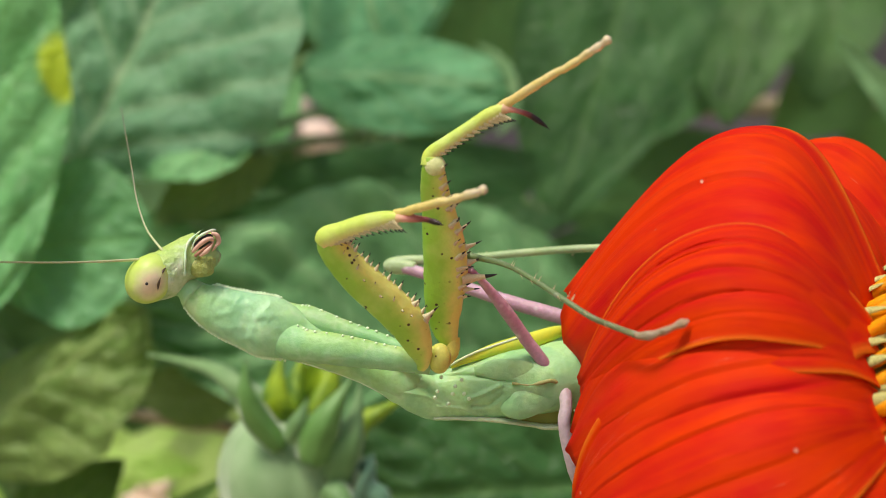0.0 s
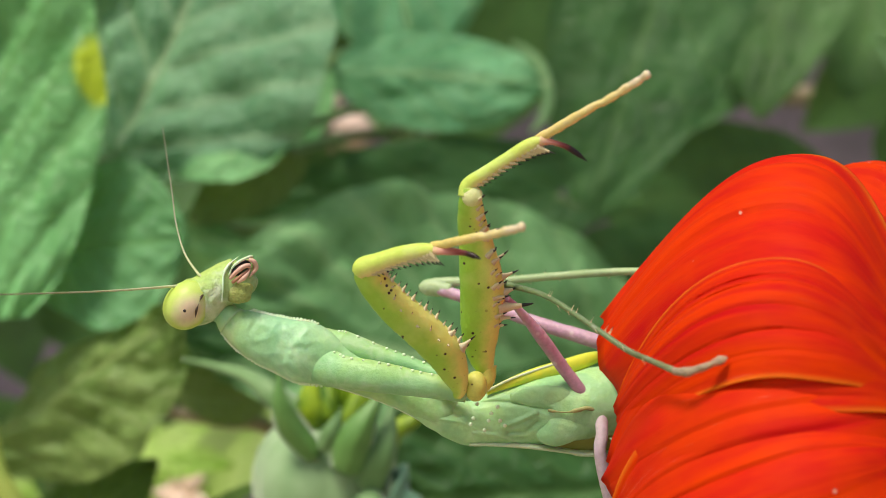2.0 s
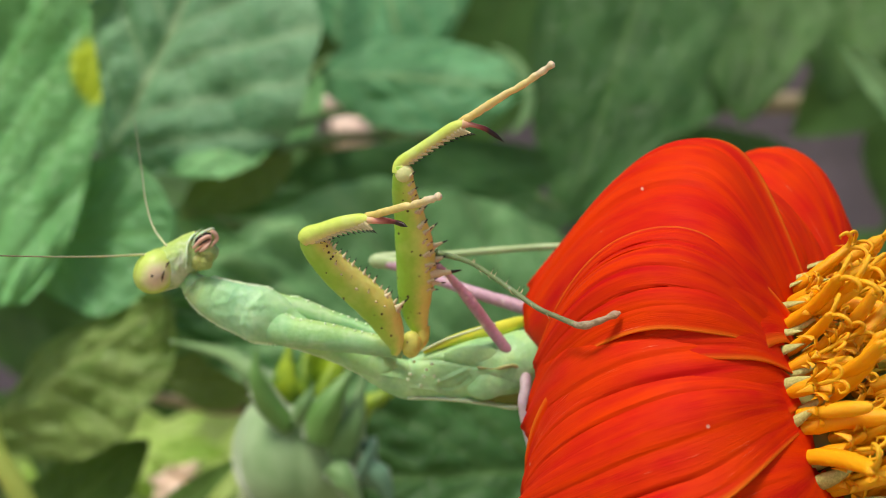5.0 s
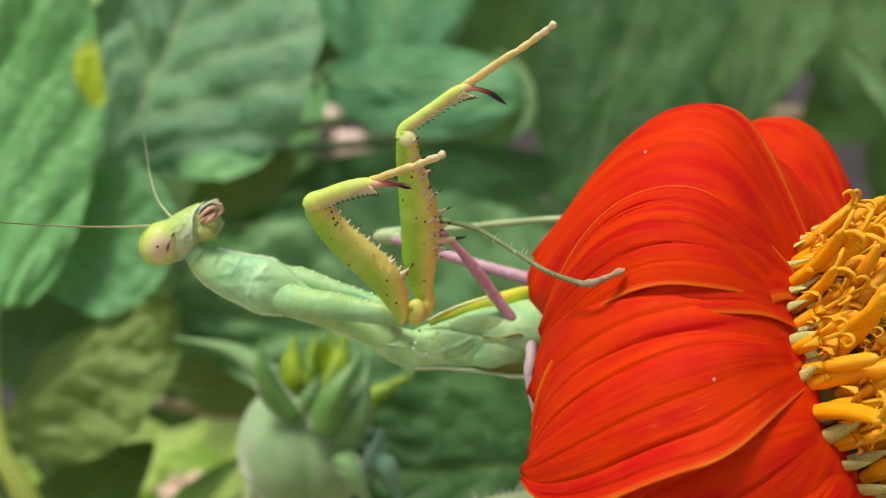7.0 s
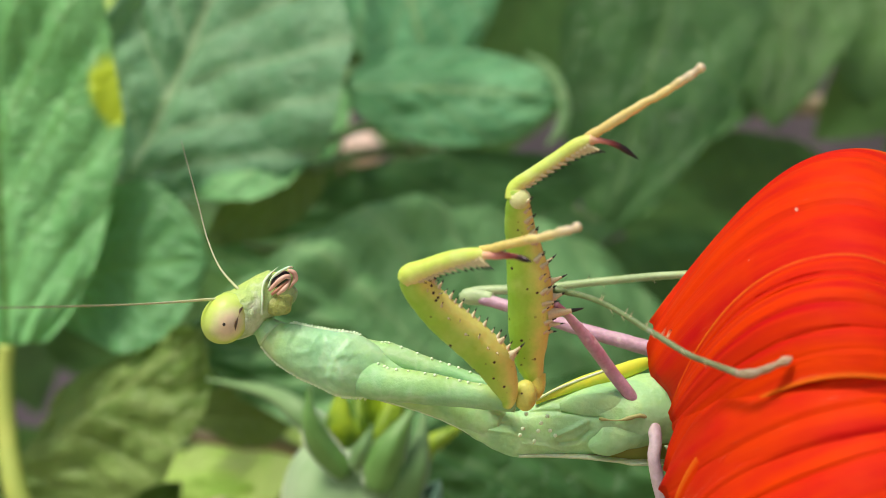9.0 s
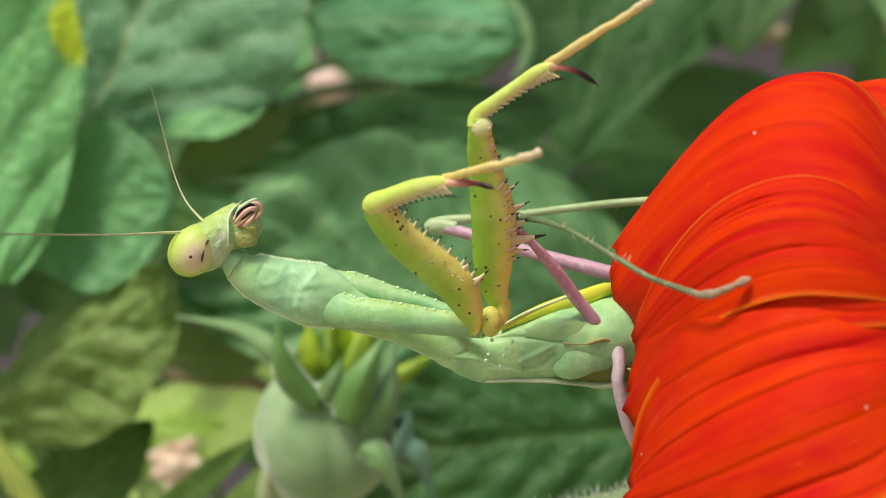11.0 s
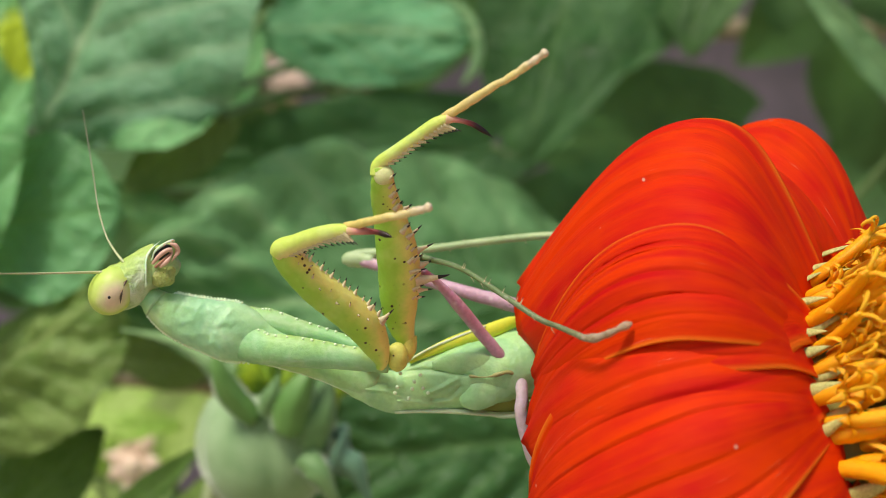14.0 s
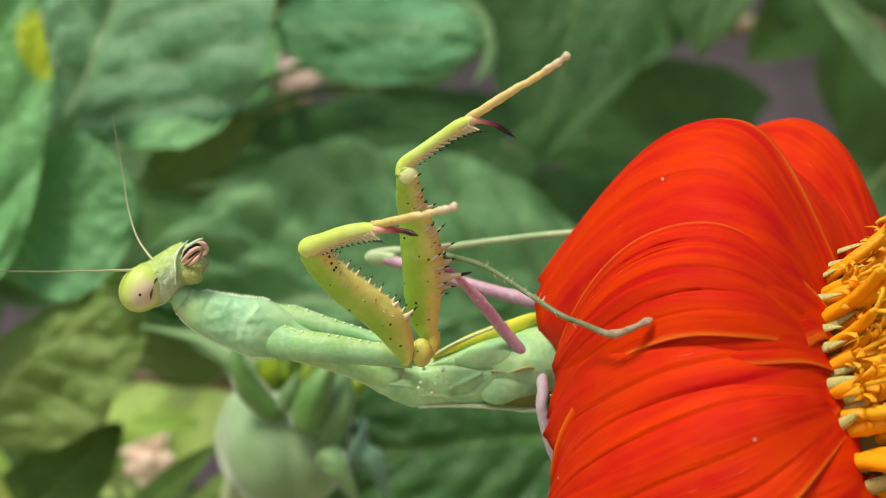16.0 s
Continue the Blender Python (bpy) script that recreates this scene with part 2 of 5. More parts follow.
def leaf_stuff(name, dark, light, vein, through=0.3, count=7.0, rough=0.42, patch=None, size=1.0):
    """A leaf with midrib, side veins, puckered fields between a net of small veins, and blotches."""
    m, nt, bs, out = nodes_of(name)
    tc = nt.nodes.new("ShaderNodeTexCoord")
    uv = nt.nodes.new("ShaderNodeSeparateXYZ")
    nt.links.new(tc.outputs["UV"], uv.inputs[0])
    wob = math_node(nt, "MULTIPLY", math_node(nt, "SUBTRACT", noise_of(nt, 90 / size, 3), 0.5), 0.05)
    s = math_node(nt, "ADD", uv.outputs[0], wob)
    v = math_node(nt, "ABSOLUTE", math_node(nt, "SUBTRACT", math_node(nt, "MULTIPLY", uv.outputs[1], 2.0), 1.0), 0)
    q = math_node(nt, "SUBTRACT", math_node(nt, "MULTIPLY", s, count), math_node(nt, "MULTIPLY", math_node(nt, "POWER", v, 0.8), count * 0.33))
    d = math_node(nt, "ABSOLUTE", math_node(nt, "SUBTRACT", math_node(nt, "FRACT", q, 0), 0.5), 0)
    side = ramp(nt, d, ((0.0, 1.0), (0.05, 0.35), (0.16, 0.0)))
    mid = ramp(nt, v, ((0.0, 1.0), (0.02, 0.8), (0.05, 0.0)))
    net = put(nt, "ShaderNodeTexVoronoi", Scale=260.0 / size)
    net.feature = "DISTANCE_TO_EDGE"
    nt.links.new(tc.outputs["Object"], net.inputs["Vector"])
    netl = ramp(nt, net.outputs["Distance"], ((0.0, 1.0), (0.09, 0.0)))
    blot = noise_of(nt, 60 / size, 4, 0.6)
    fine = noise_of(nt, 900 / size, 4, 0.6)
    col = mix(nt, ramp(nt, math_node(nt, "ADD", math_node(nt, "MULTIPLY", blot, 0.7), math_node(nt, "MULTIPLY", fine, 0.3)), ((0.36, 0.0), (0.64, 1.0))), dark, light)
    col = mix(nt, math_node(nt, "MULTIPLY", netl, 0.22), col, vein)
    col = mix(nt, math_node(nt, "MULTIPLY", side, 0.55), col, vein)
    col = mix(nt, mid, col, vein)
    if patch:
        c, (pu, pv, pr) = patch
        du = math_node(nt, "MULTIPLY", math_node(nt, "SUBTRACT", uv.outputs[0], pu), 1.0)
        dv = math_node(nt, "MULTIPLY", math_node(nt, "SUBTRACT", uv.outputs[1], pv), 0.7)
        dist = math_node(nt, "SQRT", math_node(nt, "ADD", math_node(nt, "MULTIPLY", du, du), math_node(nt, "MULTIPLY", dv, dv)), 0)
        col = mix(nt, ramp(nt, math_node(nt, "ADD", dist, math_node(nt, "MULTIPLY", math_node(nt, "SUBTRACT", fine, 0.5), 0.05)), ((pr * 0.7, 1.0), (pr, 0.0))), col, c)
    nt.links.new(col, bs.inputs["Base Color"])
    bs.inputs["Roughness"].default_value = rough
    bs.inputs["Specular IOR Level"].default_value = 0.28
    height = math_node(nt, "SUBTRACT", fine, math_node(nt, "ADD", math_node(nt, "MULTIPLY", netl, 0.6), math_node(nt, "MULTIPLY", side, 0.8)))
    quilt = ramp(nt, net.outputs["Distance"], ((0.0, 0.0), (0.35, 1.0)))
    height = math_node(nt, "ADD", height, math_node(nt, "MULTIPLY", quilt, 0.5))
    bumped(nt, bs, height, 0.5, 0.0006)
    glow = mix(nt, 0.55, col, (0.30, 0.50, 0.06))
    glowing_through(nt, bs, out, glow, through)
    return m


def petal_stuff(name):
    m, nt, bs, out = nodes_of(name)
    tc = nt.nodes.new("ShaderNodeTexCoord")
    uv = nt.nodes.new("ShaderNodeSeparateXYZ")
    nt.links.new(tc.outputs["UV"], uv.inputs[0])
    info = nt.nodes.new("ShaderNodeObjectInfo")
    # streaks that run along the petal
    comb = nt.nodes.new("ShaderNodeCombineXYZ")
    nt.links.new(math_node(nt, "MULTIPLY", uv.outputs[0], 1.6), comb.inputs[0])
    nt.links.new(math_node(nt, "MULTIPLY", uv.outputs[1], 9.0), comb.inputs[1])
    nt.links.new(math_node(nt, "MULTIPLY", info.outputs["Random"], 40.0), comb.inputs[2])
    streak = noise_of(nt, 1.0, 4, 0.6, comb.outputs[0])
    comb2 = nt.nodes.new("ShaderNodeCombineXYZ")
    nt.links.new(math_node(nt, "MULTIPLY", uv.outputs[0], 5.0), comb2.inputs[0])
    nt.links.new(math_node(nt, "MULTIPLY", uv.outputs[1], 110.0), comb2.inputs[1])
    nt.links.new(math_node(nt, "MULTIPLY", info.outputs["Random"], 17.0), comb2.inputs[2])
    hair = noise_of(nt, 1.0, 3, 0.7, comb2.outputs[0])
    blot = noise_of(nt, 130, 3)
    base = mix(nt, ramp(nt, streak, ((0.35, 0.0), (0.65, 1.0))), (0.70, 0.010, 0.012), (0.95, 0.066, 0.003))
    base = mix(nt, math_node(nt, "MULTIPLY", hair, 0.35), base, (0.66, 0.012, 0.006))
    base = mix(nt, ramp(nt, blot, ((0.48, 0.0), (0.72, 0.5))), base, (0.95, 0.085, 0.003))
    edge = ramp(nt, math_node(nt, "ABSOLUTE", math_node(nt, "SUBTRACT", math_node(nt, "MULTIPLY", uv.outputs[1], 2.0), 1.0), 0), ((0.92, 0.0), (0.985, 1.0)))
    base = mix(nt, math_node(nt, "MULTIPLY", edge, ramp(nt, blot, ((0.35, 0.4), (0.6, 0.9)))), base, (0.95, 0.24, 0.02))
    scar = ramp(nt, hair, ((0.66, 0.0), (0.71, 0.7)))
    base = mix(nt, math_node(nt, "MULTIPLY", scar, ramp(nt, blot, ((0.56, 0.0), (0.62, 1.0)))), base, (0.95, 0.35, 0.18))
    dust = put(nt, "ShaderNodeTexVoronoi", Scale=300.0, Vector=tc.outputs["Object"])
    dots = math_node(nt, "MULTIPLY", ramp(nt, dust.outputs["Distance"], ((0.03, 0.9), (0.055, 0.0))), ramp(nt, blot, ((0.50, 0.0), (0.55, 0.8))))
    base = mix(nt, dots, base, (0.95, 0.62, 0.45))
    nt.links.new(base, bs.inputs["Base Color"])
    bs.inputs["Roughness"].default_value = 0.55
    bs.inputs["Specular IOR Level"].default_value = 0.06
    height = math_node(nt, "ADD", math_node(nt, "MULTIPLY", streak, 0.6), math_node(nt, "MULTIPLY", hair, 0.4))
    bumped(nt, bs, height, 0.35, 0.0006)
    glowing_through(nt, bs, out, mix(nt, 0.5, base, (0.95, 0.10, 0.0)), 0.3)
    return m


def ground_stuff():
    m, nt, bs, out = nodes_of("garden_soil")
    a, b = noise_of(nt, 14, 5, 0.65), noise_of(nt, 1.2, 3)
    col = mix(nt, ramp(nt, a, ((0.35, 0.0), (0.65, 1.0))), (0.30, 0.23, 0.16), (0.48, 0.39, 0.28))
    col = mix(nt, ramp(nt, b, ((0.45, 0.0), (0.6, 0.5))), col, (0.16, 0.24, 0.08))
    nt.links.new(col, bs.inputs["Base Color"])
    bs.inputs["Roughness"].default_value = 0.9
    bumped(nt, bs, a, 0.8, 0.02)
    return m


def wall_stuff():
    m, nt, bs, out = nodes_of("weathered_plaster")
    a, b, c = noise_of(nt, 9, 4), noise_of(nt, 60, 5), noise_of(nt, 3.0, 2)
    col = mix(nt, ramp(nt, a, ((0.40, 0.0), (0.62, 1.0))), (0.08, 0.07, 0.08), (0.15, 0.12, 0.14))
    col = mix(nt, ramp(nt, b, ((0.45, 0.0), (0.7, 0.5))), col, (0.08, 0.07, 0.08))
    col = mix(nt, ramp(nt, c, ((0.45, 0.0), (0.7, 0.5))), col, (0.17, 0.14, 0.20))
    nt.links.new(col, bs.inputs["Base Color"])
    bs.inputs["Roughness"].default_value = 0.9
    bumped(nt, bs, b, 0.5, 0.004)
    return m


M_thorax = skin("pale_green_skin", ((0.0, (0.46, 0.72, 0.24)), (0.14, (0.40, 0.70, 0.34)), (0.36, (0.42, 0.74, 0.44)), (0.52, (0.46, 0.74, 0.40)), (0.62, (0.38, 0.68, 0.26)), (1.0, (0.40, 0.68, 0.32))), along=True, mottle=0.35, blotch=0.55, patch=(0.50, 0.82, 0.46), patch2=(0.54, 0.66, 0.26), crease=0.2, soft=0.3, veins=0.15)
M_body = skin("green_body_skin", ((0.0, (0.44, 0.74, 0.32)), (0.5, (0.48, 0.80, 0.40)), (1.0, (0.44, 0.72, 0.30))), mottle=0.35, blotch=0.55, patch=(0.50, 0.80, 0.42), patch2=(0.50, 0.56, 0.20), crease=0.25, soft=0.3, veins=0.15)
M_femur = skin("femur_skin", ((0.0, (0.30, 0.58, 0.06)), (0.21, (0.40, 0.66, 0.08)), (0.27, (0.58, 0.74, 0.13)), (0.33, (0.78, 0.77, 0.20)), (0.55, (0.74, 0.74, 0.21)), (0.74, (0.58, 0.70, 0.12)), (1.0, (0.30, 0.58, 0.06))), specks=(0.05, 0.03, 0.015), mottle=0.12, blotch=0.25, patch=(0.80, 0.92, 0.30), patch2=(0.90, 0.88, 0.30), soft=0.3)
M_tibia = skin("tibia_skin", ((0.0, (0.58, 0.78, 0.12)), (0.24, (0.68, 0.82, 0.18)), (0.38, (0.88, 0.80, 0.34)), (0.55, (0.94, 0.74, 0.44)), (0.8, (0.62, 0.76, 0.14)), (1.0, (0.50, 0.78, 0.08))), mottle=0.2, blotch=0.3, soft=0.35)
M_joint = skin("yellow_joint_skin", ((0.0, (0.80, 0.74, 0.14)), (1.0, (0.70, 0.72, 0.16))), specks=(0.08, 0.04, 0.02), mottle=0.4)
M_tarsus = skin("straw_tarsus_skin", ((0.0, (0.86, 0.68, 0.20)), (0.5, (0.86, 0.70, 0.34)), (0.75, (0.84, 0.70, 0.50)), (1.0, (0.82, 0.66, 0.48))), along=True, mottle=0.35, patch=(0.86, 0.74, 0.56), patch2=(0.78, 0.58, 0.30))
M_claw = skin("claw_horn", ((0.0, (0.84, 0.58, 0.34)), (0.25, (0.72, 0.30, 0.26)), (0.45, (0.30, 0.06, 0.06)), (0.62, (0.04, 0.015, 0.015)), (1.0, (0.012, 0.01, 0.01))), along=True, mottle=0.1, rough=0.3, blotch=0.0)
M_pale = plain("pale_spine_horn", (0.82, 0.72, 0.42), 0.4)
M_black = plain("black_spine_tip", (0.02, 0.014, 0.012), 0.35)
M_mauve = skin("mauve_leg_skin", ((0.0, (0.52, 0.27, 0.42)), (0.3, (0.60, 0.34, 0.48)), (0.6, (0.70, 0.48, 0.60)), (1.0, (0.52, 0.27, 0.42))), mottle=0.5, patch=(0.74, 0.56, 0.66), patch2=(0.48, 0.22, 0.36), spotted=0.3)
M_greyleg = skin("grey_green_leg_skin", ((0.0, (0.36, 0.50, 0.24)), (0.5, (0.42, 0.55, 0.32)), (1.0, (0.38, 0.45, 0.28))), mottle=0.3)
M_greyleg_dark = skin("dull_leg_skin", ((0.0, (0.16, 0.25, 0.11)), (0.5, (0.18, 0.25, 0.12)), (1.0, (0.22, 0.22, 0.12))), along=True, mottle=0.4, blotch=0.1, spotted=0.12)
M_foot = skin("dusty_foot_skin", ((0.0, (0.36, 0.28, 0.18)), (1.0, (0.52, 0.32, 0.22))), along=True, mottle=0.7, patch=(0.60, 0.46, 0.36), patch2=(0.26, 0.18, 0.14), crease=0.8)
M_head = skin("head_skin", ((0.0, (0.56, 0.74, 0.16)), (0.2, (0.52, 0.72, 0.26)), (0.4, (0.44, 0.62, 0.30)), (0.8, (0.40, 0.60, 0.22)), (1.0, (0.56, 0.74, 0.16))), mottle=0.5, blotch=0.8, patch=(0.70, 0.78, 0.58), patch2=(0.66, 0.66, 0.24), crease=0.6, scale=1.4)
M_eye = skin("eye_skin", ((0.0, (0.80, 0.62, 0.46)), (0.12, (0.80, 0.64, 0.44)), (0.20, (0.72, 0.72, 0.36)), (0.29, (0.58, 0.74, 0.16)), (0.5, (0.54, 0.74, 0.10)), (1.0, (0.48, 0.68, 0.16))), along=True, mottle=0.2, rough=0.4, blotch=0.12, crease=0.05)
M_rim = plain("pale_rim_skin", (0.76, 0.90, 0.64), 0.45, (0.60, 0.80, 0.48), 900, 0.3, 0.0001, soft=0.2)
M_jaw = skin("jaw_skin", ((0.0, (0.60, 0.66, 0.16)), (0.4, (0.50, 0.60, 0.22)), (1.0, (0.60, 0.62, 0.20))), mottle=0.6, blotch=0.7, patch=(0.72, 0.74, 0.48), patch2=(0.36, 0.34, 0.08), crease=0.9, scale=1.6)
M_mouth_deep = plain("brown_mouthpart", (0.62, 0.30, 0.20), 0.45, (0.36, 0.16, 0.10))
M_mouth = plain("pink_mouthpart", (0.82, 0.52, 0.40), 0.4, (0.62, 0.34, 0.26))
M_antenna = skin("antenna_skin", ((0.0, (0.72, 0.78, 0.42)), (0.5, (0.50, 0.50, 0.32)), (1.0, (0.16, 0.13, 0.10))), along=True, mottle=0.3, blotch=0.0)
M_yellow = plain("yellow_wing_edge", (0.78, 0.78, 0.05), 0.45, (0.56, 0.70, 0.08))
M_wing = skin("wing_skin", ((0.0, (0.86, 0.90, 0.78)), (0.2, (0.60, 0.72, 0.48)), (0.8, (0.50, 0.66, 0.38)), (1.0, (0.86, 0.90, 0.80))), mottle=0.3)
M_petal = petal_stuff("orange_red_petal")
M_floret = plain("orange_floret", (0.97, 0.50, 0.006), 0.45, (0.90, 0.33, 0.004), 700, 0.3, 0.0002, soft=0.2)
M_anther = plain("golden_anther", (0.98, 0.55, 0.012), 0.5, (0.92, 0.40, 0.006), 900, 0.4, 0.0002, soft=0.2)
M_chaff = plain("pale_chaff", (0.66, 0.66, 0.26), 0.45, (0.34, 0.36, 0.08), 140, 0.3, 0.0002)
M_chaff_green = plain("green_chaff", (0.50, 0.46, 0.04), 0.5, (0.30, 0.32, 0.03), 600, 0.3, 0.0002)
M_bed = plain("dark_disc_bed", (0.22, 0.20, 0.03), 0.7, (0.12, 0.11, 0.02), 500, 0.5, 0.0003)
M_stem = plain("hairy_green_stem", (0.40, 0.48, 0.26), 0.6, (0.28, 0.38, 0.18), 500, 0.5, 0.0004)
M_petiole = plain("yellow_green_petiole", (0.48, 0.56, 0.12), 0.5, (0.38, 0.50, 0.10), 300, 0.3, 0.0004)
M_stalk = plain("green_leaf_stalk", (0.16, 0.26, 0.09), 0.5, (0.10, 0.18, 0.06), 300, 0.3, 0.0004)
M_brown = plain("woody_brown_stem", (0.34, 0.28, 0.18), 0.7, (0.26, 0.22, 0.13), 200, 0.5, 0.0006)
M_hair = plain("white_hair", (0.75, 0.75, 0.68), 0.5)
M_sepal = plain("grey_green_sepal", (0.15, 0.33, 0.08), 0.5, (0.08, 0.21, 0.04), 200, 0.4, 0.0004)
M_sepal_pale = plain("downy_bud_skin", (0.22, 0.37, 0.15), 0.6, (0.10, 0.23, 0.07), 110, 0.25, 0.0004)
M_sepal_blue = plain("blue_green_sepal", (0.16, 0.32, 0.20), 0.55, (0.10, 0.22, 0.13), 220, 0.4, 0.0004)
M_budpetal = plain("lime_bud_petal", (0.38, 0.54, 0.02), 0.45, (0.07, 0.18, 0.01), 300, 0.3, 0.0003)
M_bud = plain("pale_downy_bud", (0.36, 0.52, 0.28), 0.65, (0.16, 0.31, 0.12), 95, 0.3, 0.0005)
for m in (M_sepal, M_sepal_pale, M_sepal_blue, M_bud):
    fuzz = m.node_tree.nodes["Principled BSDF"]
    fuzz.inputs["Sheen Weight"].default_value, fuzz.inputs["Sheen Roughness"].default_value = 0.45, 0.3
M_bud.node_tree.nodes["Principled BSDF"].inputs["Sheen Weight"].default_value = 0.9
LEAFVEIN = (0.30, 0.46, 0.18)
M_leaf = leaf_stuff("leaf_mid_green", (0.039, 0.150, 0.043), (0.157, 0.412, 0.142), LEAFVEIN)
M_leaf_left = leaf_stuff("leaf_bright_green", (0.120, 0.370, 0.115), (0.300, 0.720, 0.290), (0.11, 0.27, 0.06), patch=((0.58, 0.76, 0.05), (0.45, 0.02, 0.075)), rough=0.34)
M_leaf_bright = leaf_stuff("leaf_fresh_green", (0.077, 0.277, 0.087), (0.302, 0.692, 0.294), (0.36, 0.58, 0.28))
M_leaf_cool = leaf_stuff("leaf_blue_green", (0.055, 0.230, 0.094), (0.212, 0.580, 0.287), (0.30, 0.52, 0.24))
M_leaf_olive = leaf_stuff("leaf_olive", (0.115, 0.220, 0.042), (0.300, 0.440, 0.135), (0.30, 0.40, 0.14), through=0.3)
# lime raised far above the other greens: direct sun painted into the colour
M_leaf_sun = leaf_stuff("leaf_lime_sunlit_tone", (0.480, 0.780, 0.160), (0.720, 0.930, 0.340), (0.5, 0.7, 0.25), through=0.5)
# these two greens are darkened to paint in the shade between leaves
M_far = leaf_stuff("far_leaf", (0.034, 0.092, 0.027), (0.100, 0.245, 0.070), (0.10, 0.20, 0.06))
M_leaf_in_shade = leaf_stuff("leaf_green_in_shade", (0.022, 0.082, 0.024), (0.072, 0.205, 0.066), (0.11, 0.24, 0.08))
M_leaf_pale = leaf_stuff("leaf_pale_green", (0.134, 0.299, 0.120), (0.305, 0.556, 0.251), (0.36, 0.55, 0.26))
M_leaf_fresh = leaf_stuff("leaf_grass_green", (0.080, 0.260, 0.095), (0.200, 0.500, 0.210), (0.14, 0.36, 0.12), rough=0.38)
M_leaf_blue = leaf_stuff("leaf_slate_green", (0.070, 0.220, 0.105), (0.250, 0.520, 0.290), (0.40, 0.58, 0.34), count=6.0)
M_leaf_soft = leaf_stuff("leaf_soft_green", (0.080, 0.230, 0.080), (0.255, 0.530, 0.230), (0.34, 0.55, 0.26))
# a darker olive copy: the shade on the low leaves sits in its colour
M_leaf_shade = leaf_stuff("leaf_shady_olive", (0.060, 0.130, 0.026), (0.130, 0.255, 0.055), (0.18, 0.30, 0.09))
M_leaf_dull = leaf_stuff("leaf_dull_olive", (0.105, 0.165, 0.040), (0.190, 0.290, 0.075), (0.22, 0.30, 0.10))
M_coxa_pale = skin("pale_coxa_skin", ((0.0, (0.46, 0.68, 0.22)), (0.10, (0.38, 0.64, 0.24)), (0.26, (0.31, 0.59, 0.26)), (0.5, (0.28, 0.54, 0.24)), (0.85, (0.38, 0.60, 0.24)), (1.0, (0.46, 0.68, 0.22))), mottle=0.35, blotch=0.45, patch=(0.42, 0.70, 0.36), soft=0.3, veins=0.2)
M_seam = plain("dark_eye_seam", (0.10, 0.06, 0.03), 0.4)
M_joint_brown = skin("brown_joint_skin", ((0.0, (0.46, 0.48, 0.20)), (0.5, (0.40, 0.34, 0.16)), (1.0, (0.46, 0.48, 0.22))), mottle=0.5, blotch=0.3, patch=(0.30, 0.22, 0.12), patch2=(0.50, 0.50, 0.30))
M_membrane = plain("olive_wing_membrane", (0.36, 0.38, 0.08), 0.45, (0.20, 0.26, 0.05), 400, 0.3, 0.0002)
M_mauve_pale = skin("pale_mauve_leg_skin", ((0.0, (0.62, 0.46, 0.56)), (0.5, (0.70, 0.56, 0.64)), (1.0, (0.60, 0.44, 0.54))), mottle=0.4, patch=(0.76, 0.66, 0.72), patch2=(0.56, 0.36, 0.48))
M_knee = skin("pale_knee_skin", ((0.0, (0.74, 0.80, 0.36)), (1.0, (0.80, 0.74, 0.44))), mottle=0.3)


# ---- the setting: garden ground and the wall behind the bed ----
def box(bm, lo, hi):
    vs = [bm.verts.new((x, y, z)) for x in (lo[0], hi[0]) for y in (lo[1], hi[1]) for z in (lo[2], hi[2])]
    for q in ((0, 1, 3, 2), (4, 6, 7, 5), (0, 4, 5, 1), (2, 3, 7, 6), (0, 2, 6, 4), (1, 5, 7, 3)):
        bm.faces.new([vs[i] for i in q])
    return bm


def setting():
    bm = bmesh.new()
    n = 48
    span = [-300 * (1 - k / (n / 2)) ** 3 if k < n / 2 else 300 * (k / (n / 2) - 1) ** 3 for k in range(n + 1)]
    rows = [[bm.verts.new((x, y, 0.02 * noise.noise(Vector((x * 3, y * 3, 0))))) for x in span] for y in span]
    for j in range(n):
        for i in range(n):
            bm.faces.new((rows[j][i], rows[j][i + 1], rows[j + 1][i + 1], rows[j + 1][i]))
    data = bpy.data.meshes.new("ground")
    bm.to_mesh(data)
    bm.free()
    data.materials.append(ground_stuff())
    tagged(new("ground", data), "brown garden soil with low green growth", "ground", kind="structure")
    bm = bmesh.new()
    box(bm, (-3.0, 1.25, -0.05), (3.0, 1.40, 2.2))
    data = bpy.data.meshes.new("wall_north")
    bm.to_mesh(data)
    bm.free()
    data.materials.append(wall_stuff())
    tagged(new("wall_north", data), "weathered purplish grey garden wall behind the plants", "wall", kind="structure")


setting()


